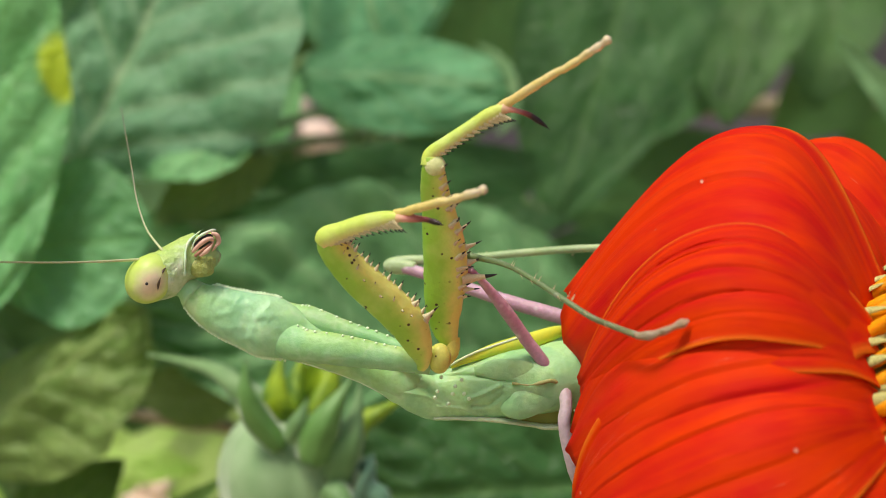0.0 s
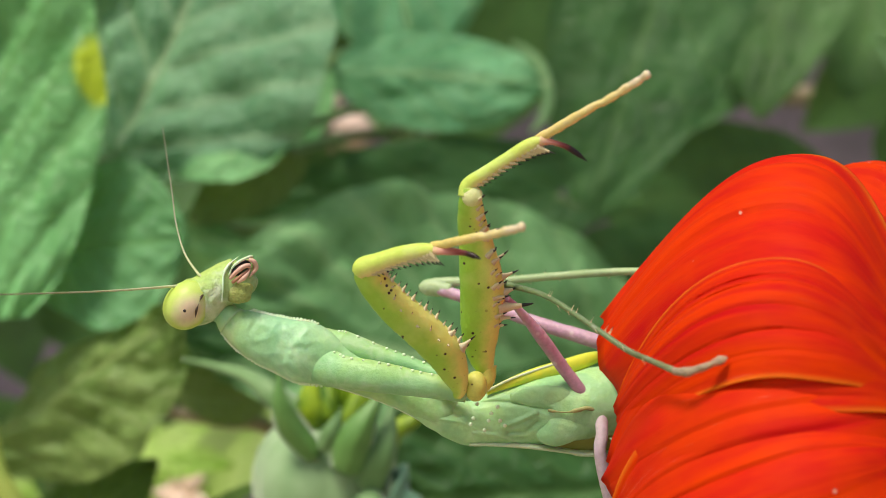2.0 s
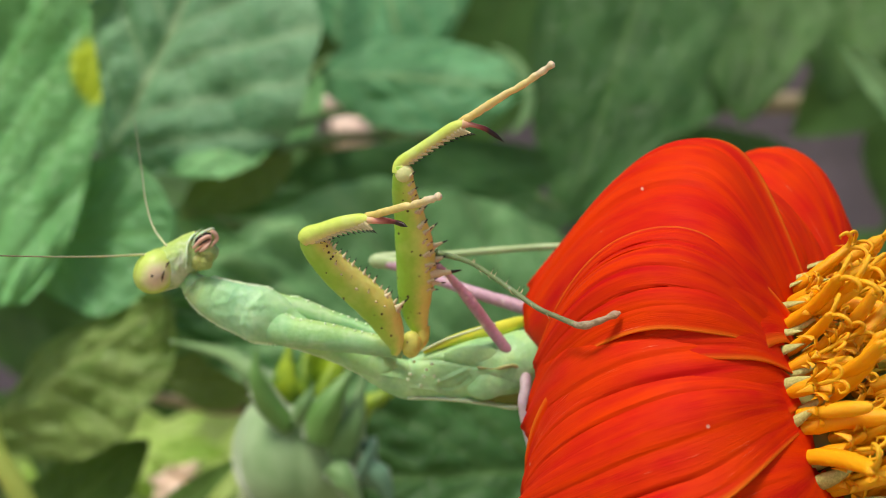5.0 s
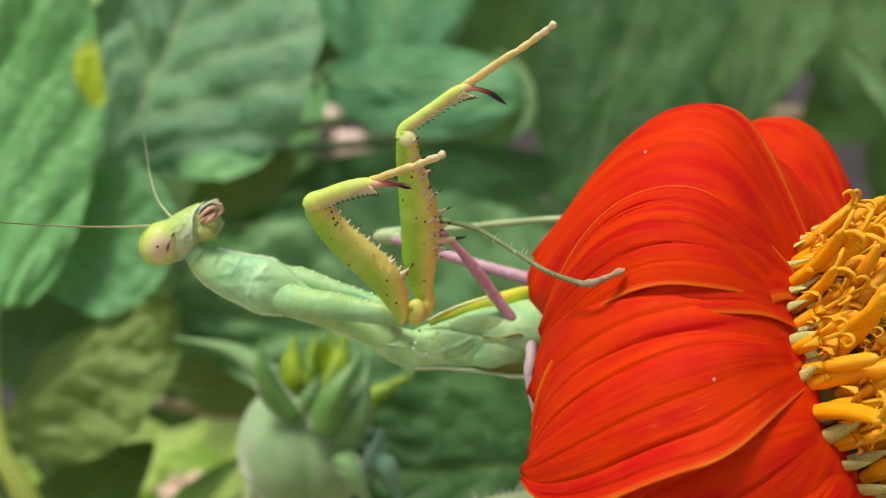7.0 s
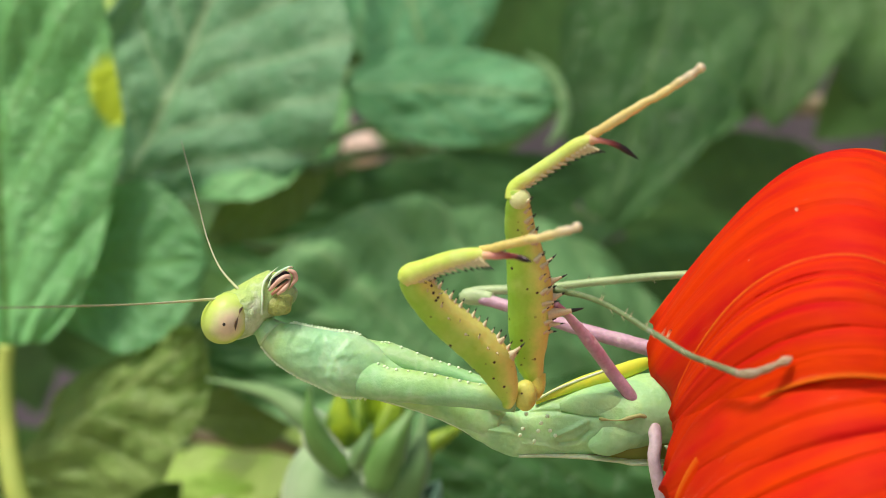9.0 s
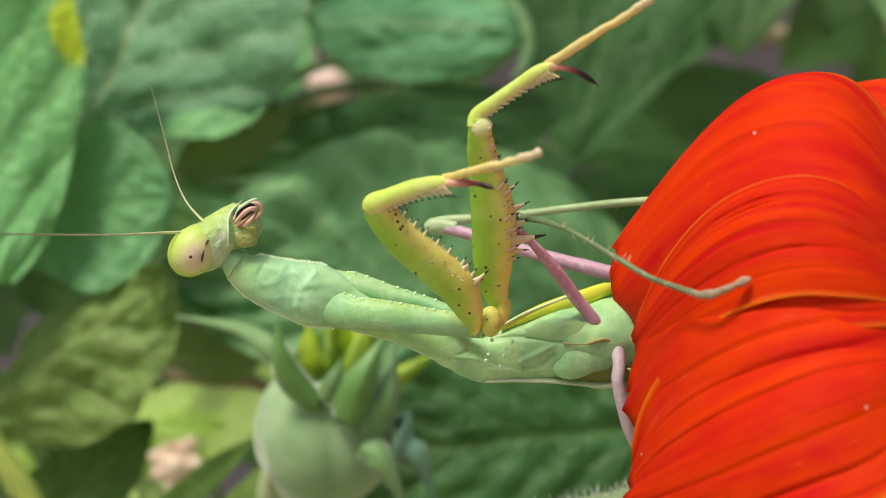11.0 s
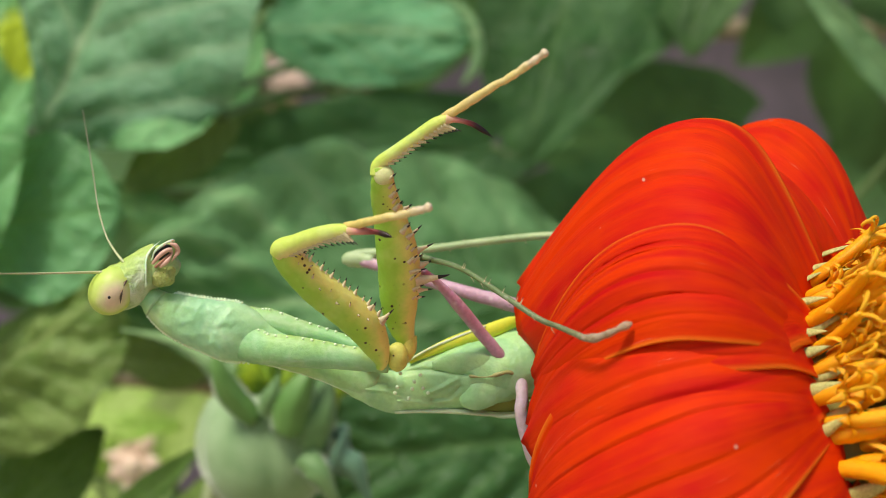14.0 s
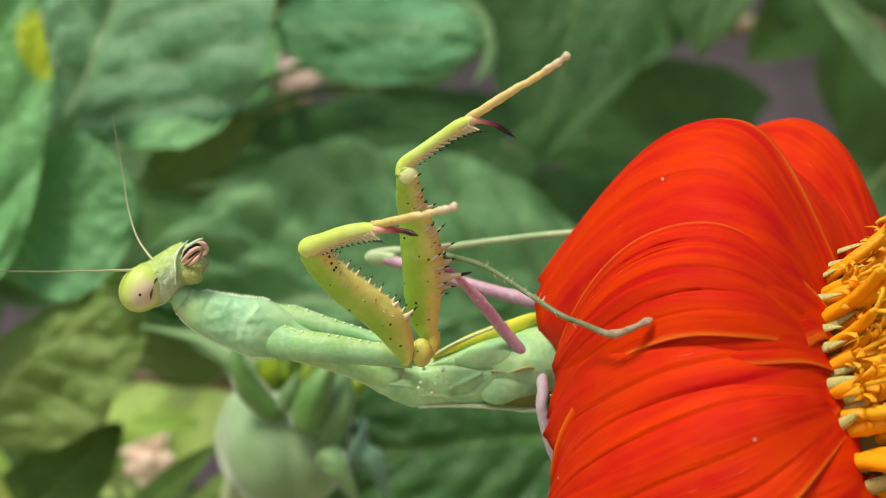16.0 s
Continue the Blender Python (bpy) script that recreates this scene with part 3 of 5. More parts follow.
# ---- leaves ----
def leaf_mesh(base, tip, half, face=FRONT, point=0.75, lobe=0.12, fold=0.15, droop=0.0, wave=0.05, pucker=0.035, count=7, seed=0.0, curl=0.0, blunt=0.75, nu=64, nv=44, skew=0.0, rumple=0.06, bend=0.0):
    """A broad leaf from base to tip: pointed, lobed at its foot, folded on its midrib, puckered between its veins."""
    d = tip - base
    length = d.length
    x = d.normalized()
    z = (face - x * face.dot(x)).normalized()
    y = z.cross(x)

    def at(u, v):
        s = u
        w = math.sin(math.pi * min(1.0, (0.04 + 0.96 * s)) ** point) ** blunt if s < 1 else 0.0
        w = max(w, 0.0) * half * (1 + 0.018 * math.sin(s * 23 + seed + 2 * v))
        along = s * length - lobe * length * abs(v) ** 1.6 * (1 - s) ** 2
        q = s * count - abs(v) ** 0.8 * count * 0.33
        ridge = abs(math.sin(math.pi * (q + 0.5))) ** 0.6
        # midrib and side veins lie in grooves
        up = pucker * length * 0.12 * (ridge - 0.6) * min(1, abs(v) * 6) - pucker * length * 0.10 * math.exp(-(v / 0.05) ** 2)
        p = Vector((along, v * w * (1 + skew * v), 0))
        up += 0.006 * length * pucker * 8 * noise.noise(Vector((s * 9 + seed, v * 5, seed)))
        cell = ridge * abs(math.sin(math.pi * (abs(v) * 3.5 + 0.4 * math.sin(q * 3 + seed))))
        up += pucker * length * 0.05 * (cell - 0.4) * min(1, abs(v) * 6)
        up += rumple * half * (noise.noise(Vector((s * 4 + seed * 2, v * 2.2, seed))) + 0.5 * noise.noise(Vector((s * 9, v * 5 + seed, seed * 3))))
        up += fold * abs(v) * w - droop * length * s * s - bend * length * (1 - s) ** 2
        up += wave * half * math.sin(s * 9 + seed + (1.5 if v > 0 else 0)) * abs(v) ** 2
        if curl:
            up -= curl * half * max(0, abs(v) - 0.45) ** 2
        return base + x * p.x + y * p.y + z * up
    return sheet(bmesh.new(), at, nu, nv)


plant = thing("garden_plant", P(-1.5, 26, -80), "tall leafy green garden plant with large puckered heart-shaped leaves", "plant")
bm = bmesh.new()
limb(bm, [(-1.5, 26, -82, 0.9, 0.9), (-1.0, 25, -40, 0.8, 0.8), (-0.8, 23.5, -6, 0.6, 0.6), (-1.2, 22.5, 4, 0.45, 0.45), (-2.0, 23, 14, 0.3, 0.3)], n=40)
part("stem", bm, M_stem, plant)


def leaf(base, tip, half, mat, stalk, label="", thick=0.09, **shape):
    """A leaf with its stalk, under the plant. stalk: the points by which it reaches the stem."""
    ob = part("leaf", leaf_mesh(P(*base), P(*tip), half, **shape), mat, plant, label)
    if stalk:
        rows = [(*base, thick, thick)] + [(*q, thick * (1.1 + 0.15 * i), thick * (1.1 + 0.15 * i)) for i, q in enumerate(stalk)]
        part("leaf_stalk", limb(bmesh.new(), rows, seg=10), M_petiole if thick > 0.1 else M_stalk, ob)
    return ob


# nearest leaves, at the edge of the bed
leaf((-7.81, 10, -1.02), (-8.51, 11.2, 7.91), 2.05, M_leaf_left, [(-7.86, 10, -1.46), (-7.81, 9.9, -2.36), (-7.55, 9.6, -3.42), (-7.06, 9.7, -4.35), (-6.86, 10, -5.41), (-7.0, 12, -8), (-6.5, 16, -10), (-1.3, 24.4, -14)], "bright green leaf with a yellow patch on its edge", face=Vector((0.1, -1, 0.25)), lobe=0.0, fold=0.06, count=6, seed=1.0, pucker=0.13, wave=0.06, thick=0.13, point=0.9, blunt=0.6)
leaf((-8.25, 11.4, -0.05), (-4.66, 10.6, 0.35), 1.5, M_leaf_fresh, [(-9.07, 11.8, -0.24), (-9, 17, -6), (-1.2, 24.2, -8)], face=Vector((0.05, -1, 0.3)), point=1.75, lobe=0.05, fold=0.04, seed=2.0, pucker=0.12, rumple=0.05)
# the large leaf whose midrib runs up into shade, with its lower lobe curled into the light
leaf((-6.53, 13.2, 1.72), (-4.04, 14.5, 7.66), 2.45, M_leaf_blue, [(-6.72, 13.5, 1.49), (-5.4, 18, 0.5), (-1.2, 22.9, 1.5)], "large blue-green leaf with a pale midrib", face=Vector((-0.15, -1, 0.3)), fold=0.12, wave=0.12, seed=3.1, pucker=0.2, count=6, point=0.78, rumple=0.12, skew=-0.38, lobe=0.0, blunt=0.7)
# the lobe's highlight is painted in with a brighter green than its leaf
leaf((-3.13, 13.3, 2.34), (-5.14, 12.3, 1.38), 0.62, M_leaf_bright, [(-3.09, 13.8, 2.39), (-2.4, 20, 3.2), (-1.3, 22.9, 3.4)], face=Vector((-0.1, -0.75, 0.75)), fold=-0.15, seed=3.7, wave=0.1, point=1.1, rumple=0.12, pucker=0.12, nu=34, nv=24)
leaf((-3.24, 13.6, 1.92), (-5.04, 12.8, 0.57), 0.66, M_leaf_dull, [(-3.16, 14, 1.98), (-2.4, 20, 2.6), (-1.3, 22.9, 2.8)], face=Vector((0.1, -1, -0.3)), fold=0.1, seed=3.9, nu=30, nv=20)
leaf((-5.26, 12.9, 0.55), (-3.59, 12.6, -0.08), 0.36, M_leaf, [(-5.5, 13.4, 0.63), (-4, 18, 0.4), (-1.2, 22.9, 0.8)], face=Vector((0, -0.9, 0.5)), seed=4.4, fold=-0.2, nu=30, nv=20)
# a leaf held out sideways, its upper half in the light, its tip curled down
leaf((-3.12, 20, 4.2), (2.19, 19, 3.82), 1.36, M_leaf_cool, [(-3.36, 20.4, 4.12), (-2.6, 21.8, 4.6), (-1.5, 22.8, 4.4)], face=Vector((0.05, -0.85, 0.35)), fold=-0.34, wave=0.10, seed=4.0, pucker=0.07, lobe=0.0, rumple=0.08, point=1.05, skew=0.05, count=5)
leaf((-3.1, 18.7, 3.87), (-3.49, 18.4, 2.09), 0.46, M_leaf_bright, [(-3.04, 18.9, 4.02), (-2.6, 21.6, 4.8), (-1.5, 22.8, 4.8)], face=Vector((-0.2, -0.9, 0.4)), fold=-0.2, seed=3.3, nu=24, nv=16, rumple=0.1)
part("leaf_tip", limb(bmesh.new(), [(1.25, 19, 4.73, 0.05, 0.03), (1.7, 19, 4.43, 0.12, 0.04), (1.98, 18.9, 4.01, 0.14, 0.04), (2.1, 18.8, 3.48, 0.13, 0.04), (1.99, 18.7, 2.99, 0.12, 0.04), (1.67, 18.6, 2.61, 0.03, 0.02)], seg=12, n=30), M_leaf_pale, plant, "pale curled tip of a leaf")
leaf((-3.39, 13.6, 5.52), (-3.15, 13.5, 4.53), 0.22, M_leaf_olive, [(-3.46, 13.8, 5.88), (-3, 19, 7), (-1.8, 22.9, 7.5)], "small yellowing leaf", face=Vector((0, -1, 0.3)), seed=5.5, nu=20, nv=12)
# olive leaf folded along its midrib
leaf((-8.06, 10.9, -3.17), (-4.67, 9.8, -0.8), 1.22, M_leaf_olive, [(-8.48, 11.3, -3.61), (-7.5, 18, -9), (-1.1, 24.3, -11)], "olive green leaf folded along its midrib", face=Vector((-0.1, -0.9, 0.45)), fold=-0.42, wave=0.14, seed=9.0, point=1.15, pucker=0.16, rumple=0.16, skew=-0.3, count=6)
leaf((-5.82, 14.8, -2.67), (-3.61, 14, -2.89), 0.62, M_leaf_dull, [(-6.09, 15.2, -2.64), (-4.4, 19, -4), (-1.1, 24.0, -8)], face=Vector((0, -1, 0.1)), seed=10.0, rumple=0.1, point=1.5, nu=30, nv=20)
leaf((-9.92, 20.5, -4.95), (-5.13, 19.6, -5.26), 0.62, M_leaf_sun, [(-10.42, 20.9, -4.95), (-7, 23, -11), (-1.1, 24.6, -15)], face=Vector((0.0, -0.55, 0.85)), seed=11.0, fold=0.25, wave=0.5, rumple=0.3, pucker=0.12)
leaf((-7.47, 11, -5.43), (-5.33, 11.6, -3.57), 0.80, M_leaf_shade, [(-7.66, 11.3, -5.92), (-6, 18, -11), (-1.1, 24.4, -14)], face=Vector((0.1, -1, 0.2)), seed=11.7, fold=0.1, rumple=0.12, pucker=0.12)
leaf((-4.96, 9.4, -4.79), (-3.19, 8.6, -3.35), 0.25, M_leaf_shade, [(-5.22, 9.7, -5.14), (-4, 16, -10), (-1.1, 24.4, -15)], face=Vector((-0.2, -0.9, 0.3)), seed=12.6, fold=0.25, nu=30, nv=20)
leaf((11.77, 17.8, 1.95), (8.9, 17, 4.68), 0.55, M_leaf_pale, [(12.32, 18.2, 1.58), (9, 21, -2), (-0.9, 23.7, -4.5)], "pale leaf tip bending over", face=Vector((-0.1, -0.8, 0.6)), seed=14.0, rumple=0.12, skew=0.2)
leaf((0.71, 21, 0.7), (-5.39, 19.2, 0.54), 1.35, M_leaf_in_shade, [(0.94, 21.4, 0.77), (0, 22.6, 1.4), (-1.1, 22.9, 1.2)], face=Vector((0, -1, 0.2)), seed=8.8, pucker=0.08)
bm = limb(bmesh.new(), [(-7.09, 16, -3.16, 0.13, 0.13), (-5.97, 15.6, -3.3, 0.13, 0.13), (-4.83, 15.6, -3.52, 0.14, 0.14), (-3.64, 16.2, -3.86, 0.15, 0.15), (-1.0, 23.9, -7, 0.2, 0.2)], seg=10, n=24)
leaf((6.0, 23.3, 9.0), (3.3, 22.0, 0.4), 2.5, M_leaf_in_shade, [(3.3, 24.0, 10.0), (-1.6, 23.0, 9.5)], face=Vector((-0.1, -1, 0.35)), fold=0.08, seed=5.0)
leaf((11.2, 32.5, 10.8), (9.6, 30.0, 3.75), 2.3, M_far, [(11.5, 33, 11.5), (6, 30, 12), (-1.8, 23.2, 11)], face=Vector((-0.2, -1, 0.3)), seed=6.0)
leaf((15.1, 35.5, 10.2), (13.6, 34.0, 4.7), 1.9, M_far, [(15.3, 36, 11), (7, 31, 12.5), (-1.8, 23.2, 11.5)], face=Vector((-0.2, -1, 0.3)), seed=6.5)
leaf((12.6, 35, 1.4), (3.9, 29.0, 1.3), 2.6, M_far, [(13.2, 36, 0.6), (8, 32, -4), (-0.9, 23.6, -6)], face=Vector((0.1, -1, 0.3)), seed=6.9)
leaf((8.6, 27, -2.2), (1.6, 24.0, -1.2), 2.6, M_leaf_in_shade, [(9.3, 28, -3), (5, 26, -6), (-0.9, 24, -9)], face=Vector((0.1, -1, 0.3)), seed=6.2)
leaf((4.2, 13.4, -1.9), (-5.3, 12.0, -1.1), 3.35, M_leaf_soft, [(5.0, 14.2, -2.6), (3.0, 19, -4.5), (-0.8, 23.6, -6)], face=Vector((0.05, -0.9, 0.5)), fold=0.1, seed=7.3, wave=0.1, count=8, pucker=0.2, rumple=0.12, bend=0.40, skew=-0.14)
leaf((2.4, 19.8, 1.2), (-5.8, 18.2, 0.5), 1.6, M_leaf_in_shade, [(2.9, 20.2, 0.7), (0.5, 22.4, 0.0), (-1.0, 22.9, 0.0)], face=Vector((0, -1, 0.2)), seed=8.0)
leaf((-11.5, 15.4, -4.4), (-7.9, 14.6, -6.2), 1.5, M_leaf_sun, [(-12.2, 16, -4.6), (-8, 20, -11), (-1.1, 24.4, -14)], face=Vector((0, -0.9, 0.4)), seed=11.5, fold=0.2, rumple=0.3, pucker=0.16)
leaf((4.6, 9.4, -3.5), (-2.6, 8.3, -3.7), 2.1, M_leaf_in_shade, [(5.4, 10, -4.2), (4, 18, -9), (-0.9, 24.2, -13)], "strongly puckered green leaf, shade put into its dark colour", face=Vector((0, -0.95, 0.35)), fold=0.08, seed=12.0, pucker=0.17, count=9, point=0.9)
leaf((-1.6, 8.0, -3.4), (-4.0, 9.6, -4.65), 0.4, M_leaf_olive, [(-1.3, 8.2, -3.5), (-1.6, 14, -9), (-1.0, 24.3, -14)], face=Vector((0.3, -0.7, 0.6)), seed=13.0, fold=0.3)
leaf((-8.45, 23, -6.34), (-6.14, 22.4, -4.6), 0.75, M_leaf_sun, [(-8.6, 25, -7), (-5, 26, -12), (-1.2, 25.0, -18)], "lime leaf with sunlight put into its pale colour", face=Vector((-0.3, -0.7, 0.8)), seed=15.0)
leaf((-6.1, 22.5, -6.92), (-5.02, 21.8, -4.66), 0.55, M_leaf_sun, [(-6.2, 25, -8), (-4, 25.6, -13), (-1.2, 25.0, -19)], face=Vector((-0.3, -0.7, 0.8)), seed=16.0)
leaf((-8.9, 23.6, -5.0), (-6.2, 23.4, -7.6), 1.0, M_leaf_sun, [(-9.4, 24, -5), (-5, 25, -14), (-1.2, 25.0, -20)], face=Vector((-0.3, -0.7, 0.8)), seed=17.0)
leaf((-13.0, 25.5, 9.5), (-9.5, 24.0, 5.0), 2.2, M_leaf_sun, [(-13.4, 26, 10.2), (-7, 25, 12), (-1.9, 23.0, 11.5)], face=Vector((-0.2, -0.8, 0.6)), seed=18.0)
leaf((-2.6, 21.5, 12.0), (-0.8, 21.0, 3.8), 3.2, M_leaf_cool, [(-2.2, 22, 13.2), (-1.9, 23.2, 13.5)], face=Vector((0, -0.9, 0.5)), seed=19.0)

part("side_shoot", bm, M_brown, plant, "brownish side shoot")

leaf((-12.5, 27, 13.5), (-6.5, 26, 5.0), 3.2, M_leaf, [(-12.8, 27.5, 11.2), (-6, 25, 13), (-1.9, 23.2, 12.2)], face=Vector((0, -0.9, 0.4)), seed=21.0)
leaf((-10.5, 31, -10.5), (-4.2, 29.5, -4.2), 2.6, M_leaf_sun, [(-10.8, 31.5, -11.5), (-6, 28, -18), (-1.3, 25.4, -24)], face=Vector((-0.2, -0.7, 0.8)), seed=22.0)
leaf((9.8, 33, 6.4), (5.0, 31, 3.0), 1.7, M_leaf_in_shade, [(10.4, 33.5, 7.2), (5, 29, 10), (-1.8, 23.2, 10.5)], face=Vector((-0.1, -0.9, 0.4)), seed=23.0)
# very pale pink: sunlight on the ground behind is put into this colour
M_pink = plain("sunlit_pink_tone", (0.94, 0.78, 0.70), 0.7, (0.80, 0.58, 0.48), 200)
# made-up flower shape on the soil side of the bed, standing in for sunlit soil
faded = thing("sunlit_soil_stand_in", P(-7.0, 22.5, -80), "pale pink flower shape on a thin stalk, standing in for sunlit soil", "flower")
rng_f = random.Random(12)
for k in range(7):
    a = k * 0.9
    o = Vector((math.cos(a), -0.25, math.sin(a))) * rng_f.uniform(0.5, 1.2)
    bm = ball(bmesh.new(), P(-6.8, 22, -6.5) + o * 0.42, o.normalized() * 0.38, Vector((0, 0.14, 0)), o.cross(FRONT).normalized() * 0.24, 14, 10, dent=0.5)
    part("petal", bm, M_pink, faded)
part("soil_patch_centre", ball(bmesh.new(), P(-6.8, 21.9, -6.5), Vector((0.36, 0, 0)), Vector((0, 0.3, 0)), Vector((0, 0, 0.32)), dent=0.6), M_pink, faded)
part("stalk", limb(bmesh.new(), [(-7.0, 22.3, -6.6, 0.12, 0.12), (-6.9, 22.6, -20, 0.15, 0.15), (-7.0, 22.5, -81, 0.25, 0.25)]), M_brown, faded)

# made-up pale heads in place of the sunlit backdrop seen through gaps
pale = thing("bright_gap_stand_in", P(-4.0, 46, -80), "added pale pink balls on stalks, standing in for sunlit spots in a gap", "flower")
for cx, cy, cz, r in ((-3.91, 46, 4.37, 0.95), (-4.7, 42, 5.4, 0.62), (0.89, 50, 2.77, 0.8)):
    head = part("bright_spot", ball(bmesh.new(), P(cx, cy, cz), Vector((r, 0, -0.25 * r)), Vector((0, r * 0.6, 0)), Vector((0.1 * r, 0, r * 0.72)), dent=0.4), M_pink, pale)
    part("stalk", limb(bmesh.new(), [(cx, cy + 0.2, cz - 0.3, 0.12, 0.12), (cx * 0.9, cy + 3, cz - 8, 0.16, 0.16), (-4.0, 46, -30, 0.25, 0.25), (-4.0, 46, -82, 0.3, 0.3)], seg=8), M_brown, head)

# distant plants close the view between the near leaves
far = bmesh.new()
uvl = far.loops.layers.uv.verify()
rng = random.Random(5)
for i in range(420):
    y = rng.uniform(40, 88)
    x, z = rng.uniform(-75, 75) * y / 90, rng.uniform(-75, 4 + y * 0.28)
    # the bed is thin where the wall shows through
    px, pz = x / (y + 13), z / (y + 13)
    if abs(px + 0.060) < 0.02 and 0.03 < pz < 0.13 or 0.15 < px < 0.24 and 0.06 < pz < 0.12:
        continue
    r = rng.uniform(2.5, 5.0)
    d = Vector((rng.uniform(-1, 1), rng.uniform(-0.4, 0.4), rng.uniform(-1.2, 0.3))).normalized() * r * 2
    c = P(x, y, z)
    face = Vector((rng.uniform(-0.4, 0.4), -1, rng.uniform(0.0, 0.9)))
    xx = d.normalized()
    zz = (face - xx * face.dot(xx)).normalized()
    yy = zz.cross(xx)
    grid = []
    for a in range(7):
        s = a / 6
        w = r * 0.75 * math.sin(math.pi * (0.05 + 0.94 * s) ** 0.75)
        grid.append([far.verts.new(c + d * s + yy * w * v + zz * (0.3 * w * abs(v) - 0.15 * r * s * s)) for v in (-1, -0.5, 0, 0.5, 1)])
    for a in range(6):
        for b in range(4):
            f = far.faces.new((grid[a][b], grid[a][b + 1], grid[a + 1][b + 1], grid[a + 1][b]))
            for loop, (p, q) in zip(f.loops, ((a, b), (a, b + 1), (a + 1, b + 1), (a + 1, b))):
                loop[uvl].uv = (p / 6, q / 4)
shrub = thing("far_foliage", P(0, 70, -80), "dense dark green foliage far behind", "foliage", kind="stuff")
part("leaves", far, M_far, shrub)
part("stems", limb(bmesh.new(), [(0, 70, -82, 1.2, 1.2), (1, 68, -30, 1.0, 1.0), (-2, 66, 20, 0.5, 0.5)]), M_brown, shrub)
bm = limb(bmesh.new(), [(40, 62, 6.4, 0.5, 0.5), (22, 60, 7.1, 0.55, 0.55), (12, 60, 7.2, 0.5, 0.5), (2, 64, 9, 0.5, 0.5), (-1, 66, 12, 0.5, 0.5)], n=30)
part("branch", bm, M_brown, shrub, "dull yellowish bare branch")


# ---- the bud ----
def bud():
    top = thing("flower_bud", P(-2.6, 8.5, -80), "closed grey-green flower bud with spreading sepal tips", "flower bud")
    c = P(-1.95, 6.2, -2.75)
    bm = bmesh.new()
    rows = [(-2.02, 6.2, -3.82, 0.18, 0.18), (-2.02, 6.2, -3.7, 0.55, 0.55), (-2.01, 6.2, -3.3, 0.88, 0.86), (-2.0, 6.2, -2.8, 0.97, 0.93), (-2.0, 6.2, -2.35, 0.84, 0.8), (-2.0, 6.2, -2.08, 0.58, 0.55), (-2.0, 6.2, -2.0, 0.3, 0.3)]
    limb(bm, rows, seg=80, n=40, rough=0.012)
    for v in bm.verts:
        o = Vector((v.co.x - c.x, v.co.y - c.y, 0))
        fold = abs(math.sin(2.5 * math.atan2(o.y, o.x) + 0.6)) ** 0.5
        v.co += o * 0.09 * (fold - 0.7)
    part("bud_body", bm, M_bud, top, "downy pale green bud")
    def sepal(root, mid, tip, w, mat, name="sepal"):
        a, b, e = P(*root), P(*mid), P(*tip)
        pts = glide([tuple(a), tuple(b), tuple(e)], 21)
        def at(u, v):
            i = u * 20
            k = min(int(i), 19)
            p = Vector(pts[k]).lerp(Vector(pts[k + 1]), i - k)
            t = (Vector(pts[k + 1]) - Vector(pts[k])).normalized()
            out = (p - c)
            out = (out - t * out.dot(t)).normalized()
            side = t.cross(out)
            ww = w * (1 - u ** 1.4) * (0.75 + 0.5 * math.sin(math.pi * u)) + 0.012
            return p + side * ww * v + out * (0.03 + 0.05 * u - 0.8 * ww * v * v + 0.012 * math.cos(v * 9))
        part(name, sheet(bmesh.new(), at, 20, 8, 0.03), mat, top)
    sepal((-2.04, 5.25, -2.38), (-2.47, 5.05, -1.76), (-2.47, 5.15, -1.23), 0.19, M_sepal)
    sepal((-1.62, 5.12, -2.58), (-1.46, 5, -2.01), (-1.14, 5.25, -1.45), 0.27, M_sepal)
    sepal((-1.24, 5.35, -2.86), (-1.11, 5.25, -2.28), (-1.08, 5.6, -1.58), 0.3, M_sepal_pale)
    sepal((-1.96, 5.2, -2.28), (-1.83, 5.1, -2.02), (-1.7, 5.2, -1.74), 0.15, M_sepal_pale)
    sepal((-1.12, 5.9, -2.61), (-0.93, 5.8, -2.09), (-0.43, 6.1, -1.82), 0.17, M_budpetal)
    sepal((-2.37, 6.2, -2.15), (-2.96, 6.6, -1.52), (-4.24, 8, -1.47), 0.19, M_sepal_pale)
    sepal((-1.5, 5.2, -2.88), (-1.21, 5.05, -3.09), (-0.95, 5.3, -3.78), 0.2, M_sepal_pale)
    sepal((-1.03, 5.7, -2.91), (-0.74, 5.5, -3), (-0.64, 5.6, -3.71), 0.34, M_sepal_blue)
    for root, mid, tip, w in (((-2.17, 5.75, -2.22), (-2.22, 5.6, -1.79), (-2.06, 5.75, -1.2), 0.30), ((-1.87, 6.3, -2.28), (-1.88, 6.35, -1.69), (-1.91, 6.4, -1.21), 0.38), ((-1.46, 5.9, -2.21), (-1.39, 5.8, -1.72), (-1.48, 5.95, -1.19), 0.32), ((-1.72, 6.5, -2.22), (-1.68, 6.6, -1.71), (-1.7, 6.6, -1.19), 0.36)):
        sepal(root, mid, tip, w, M_budpetal, "petal")
    part("stem", limb(bmesh.new(), [(-2.02, 6.2, -3.75, 0.2, 0.2), (-2.3, 6.6, -4.2, 0.17, 0.17), (-3.1, 7.6, -6, 0.18, 0.18), (-3.0, 8.5, -30, 0.3, 0.3), (-2.6, 8.5, -82, 0.5, 0.5)], n=40), M_stem, top)


bud()


# ---- the open flower: petals bent back round a raised disc ----
AX = Vector((0.683, -0.612, 0.398)).normalized()
E1 = (UP - AX * UP.dot(AX)).normalized()
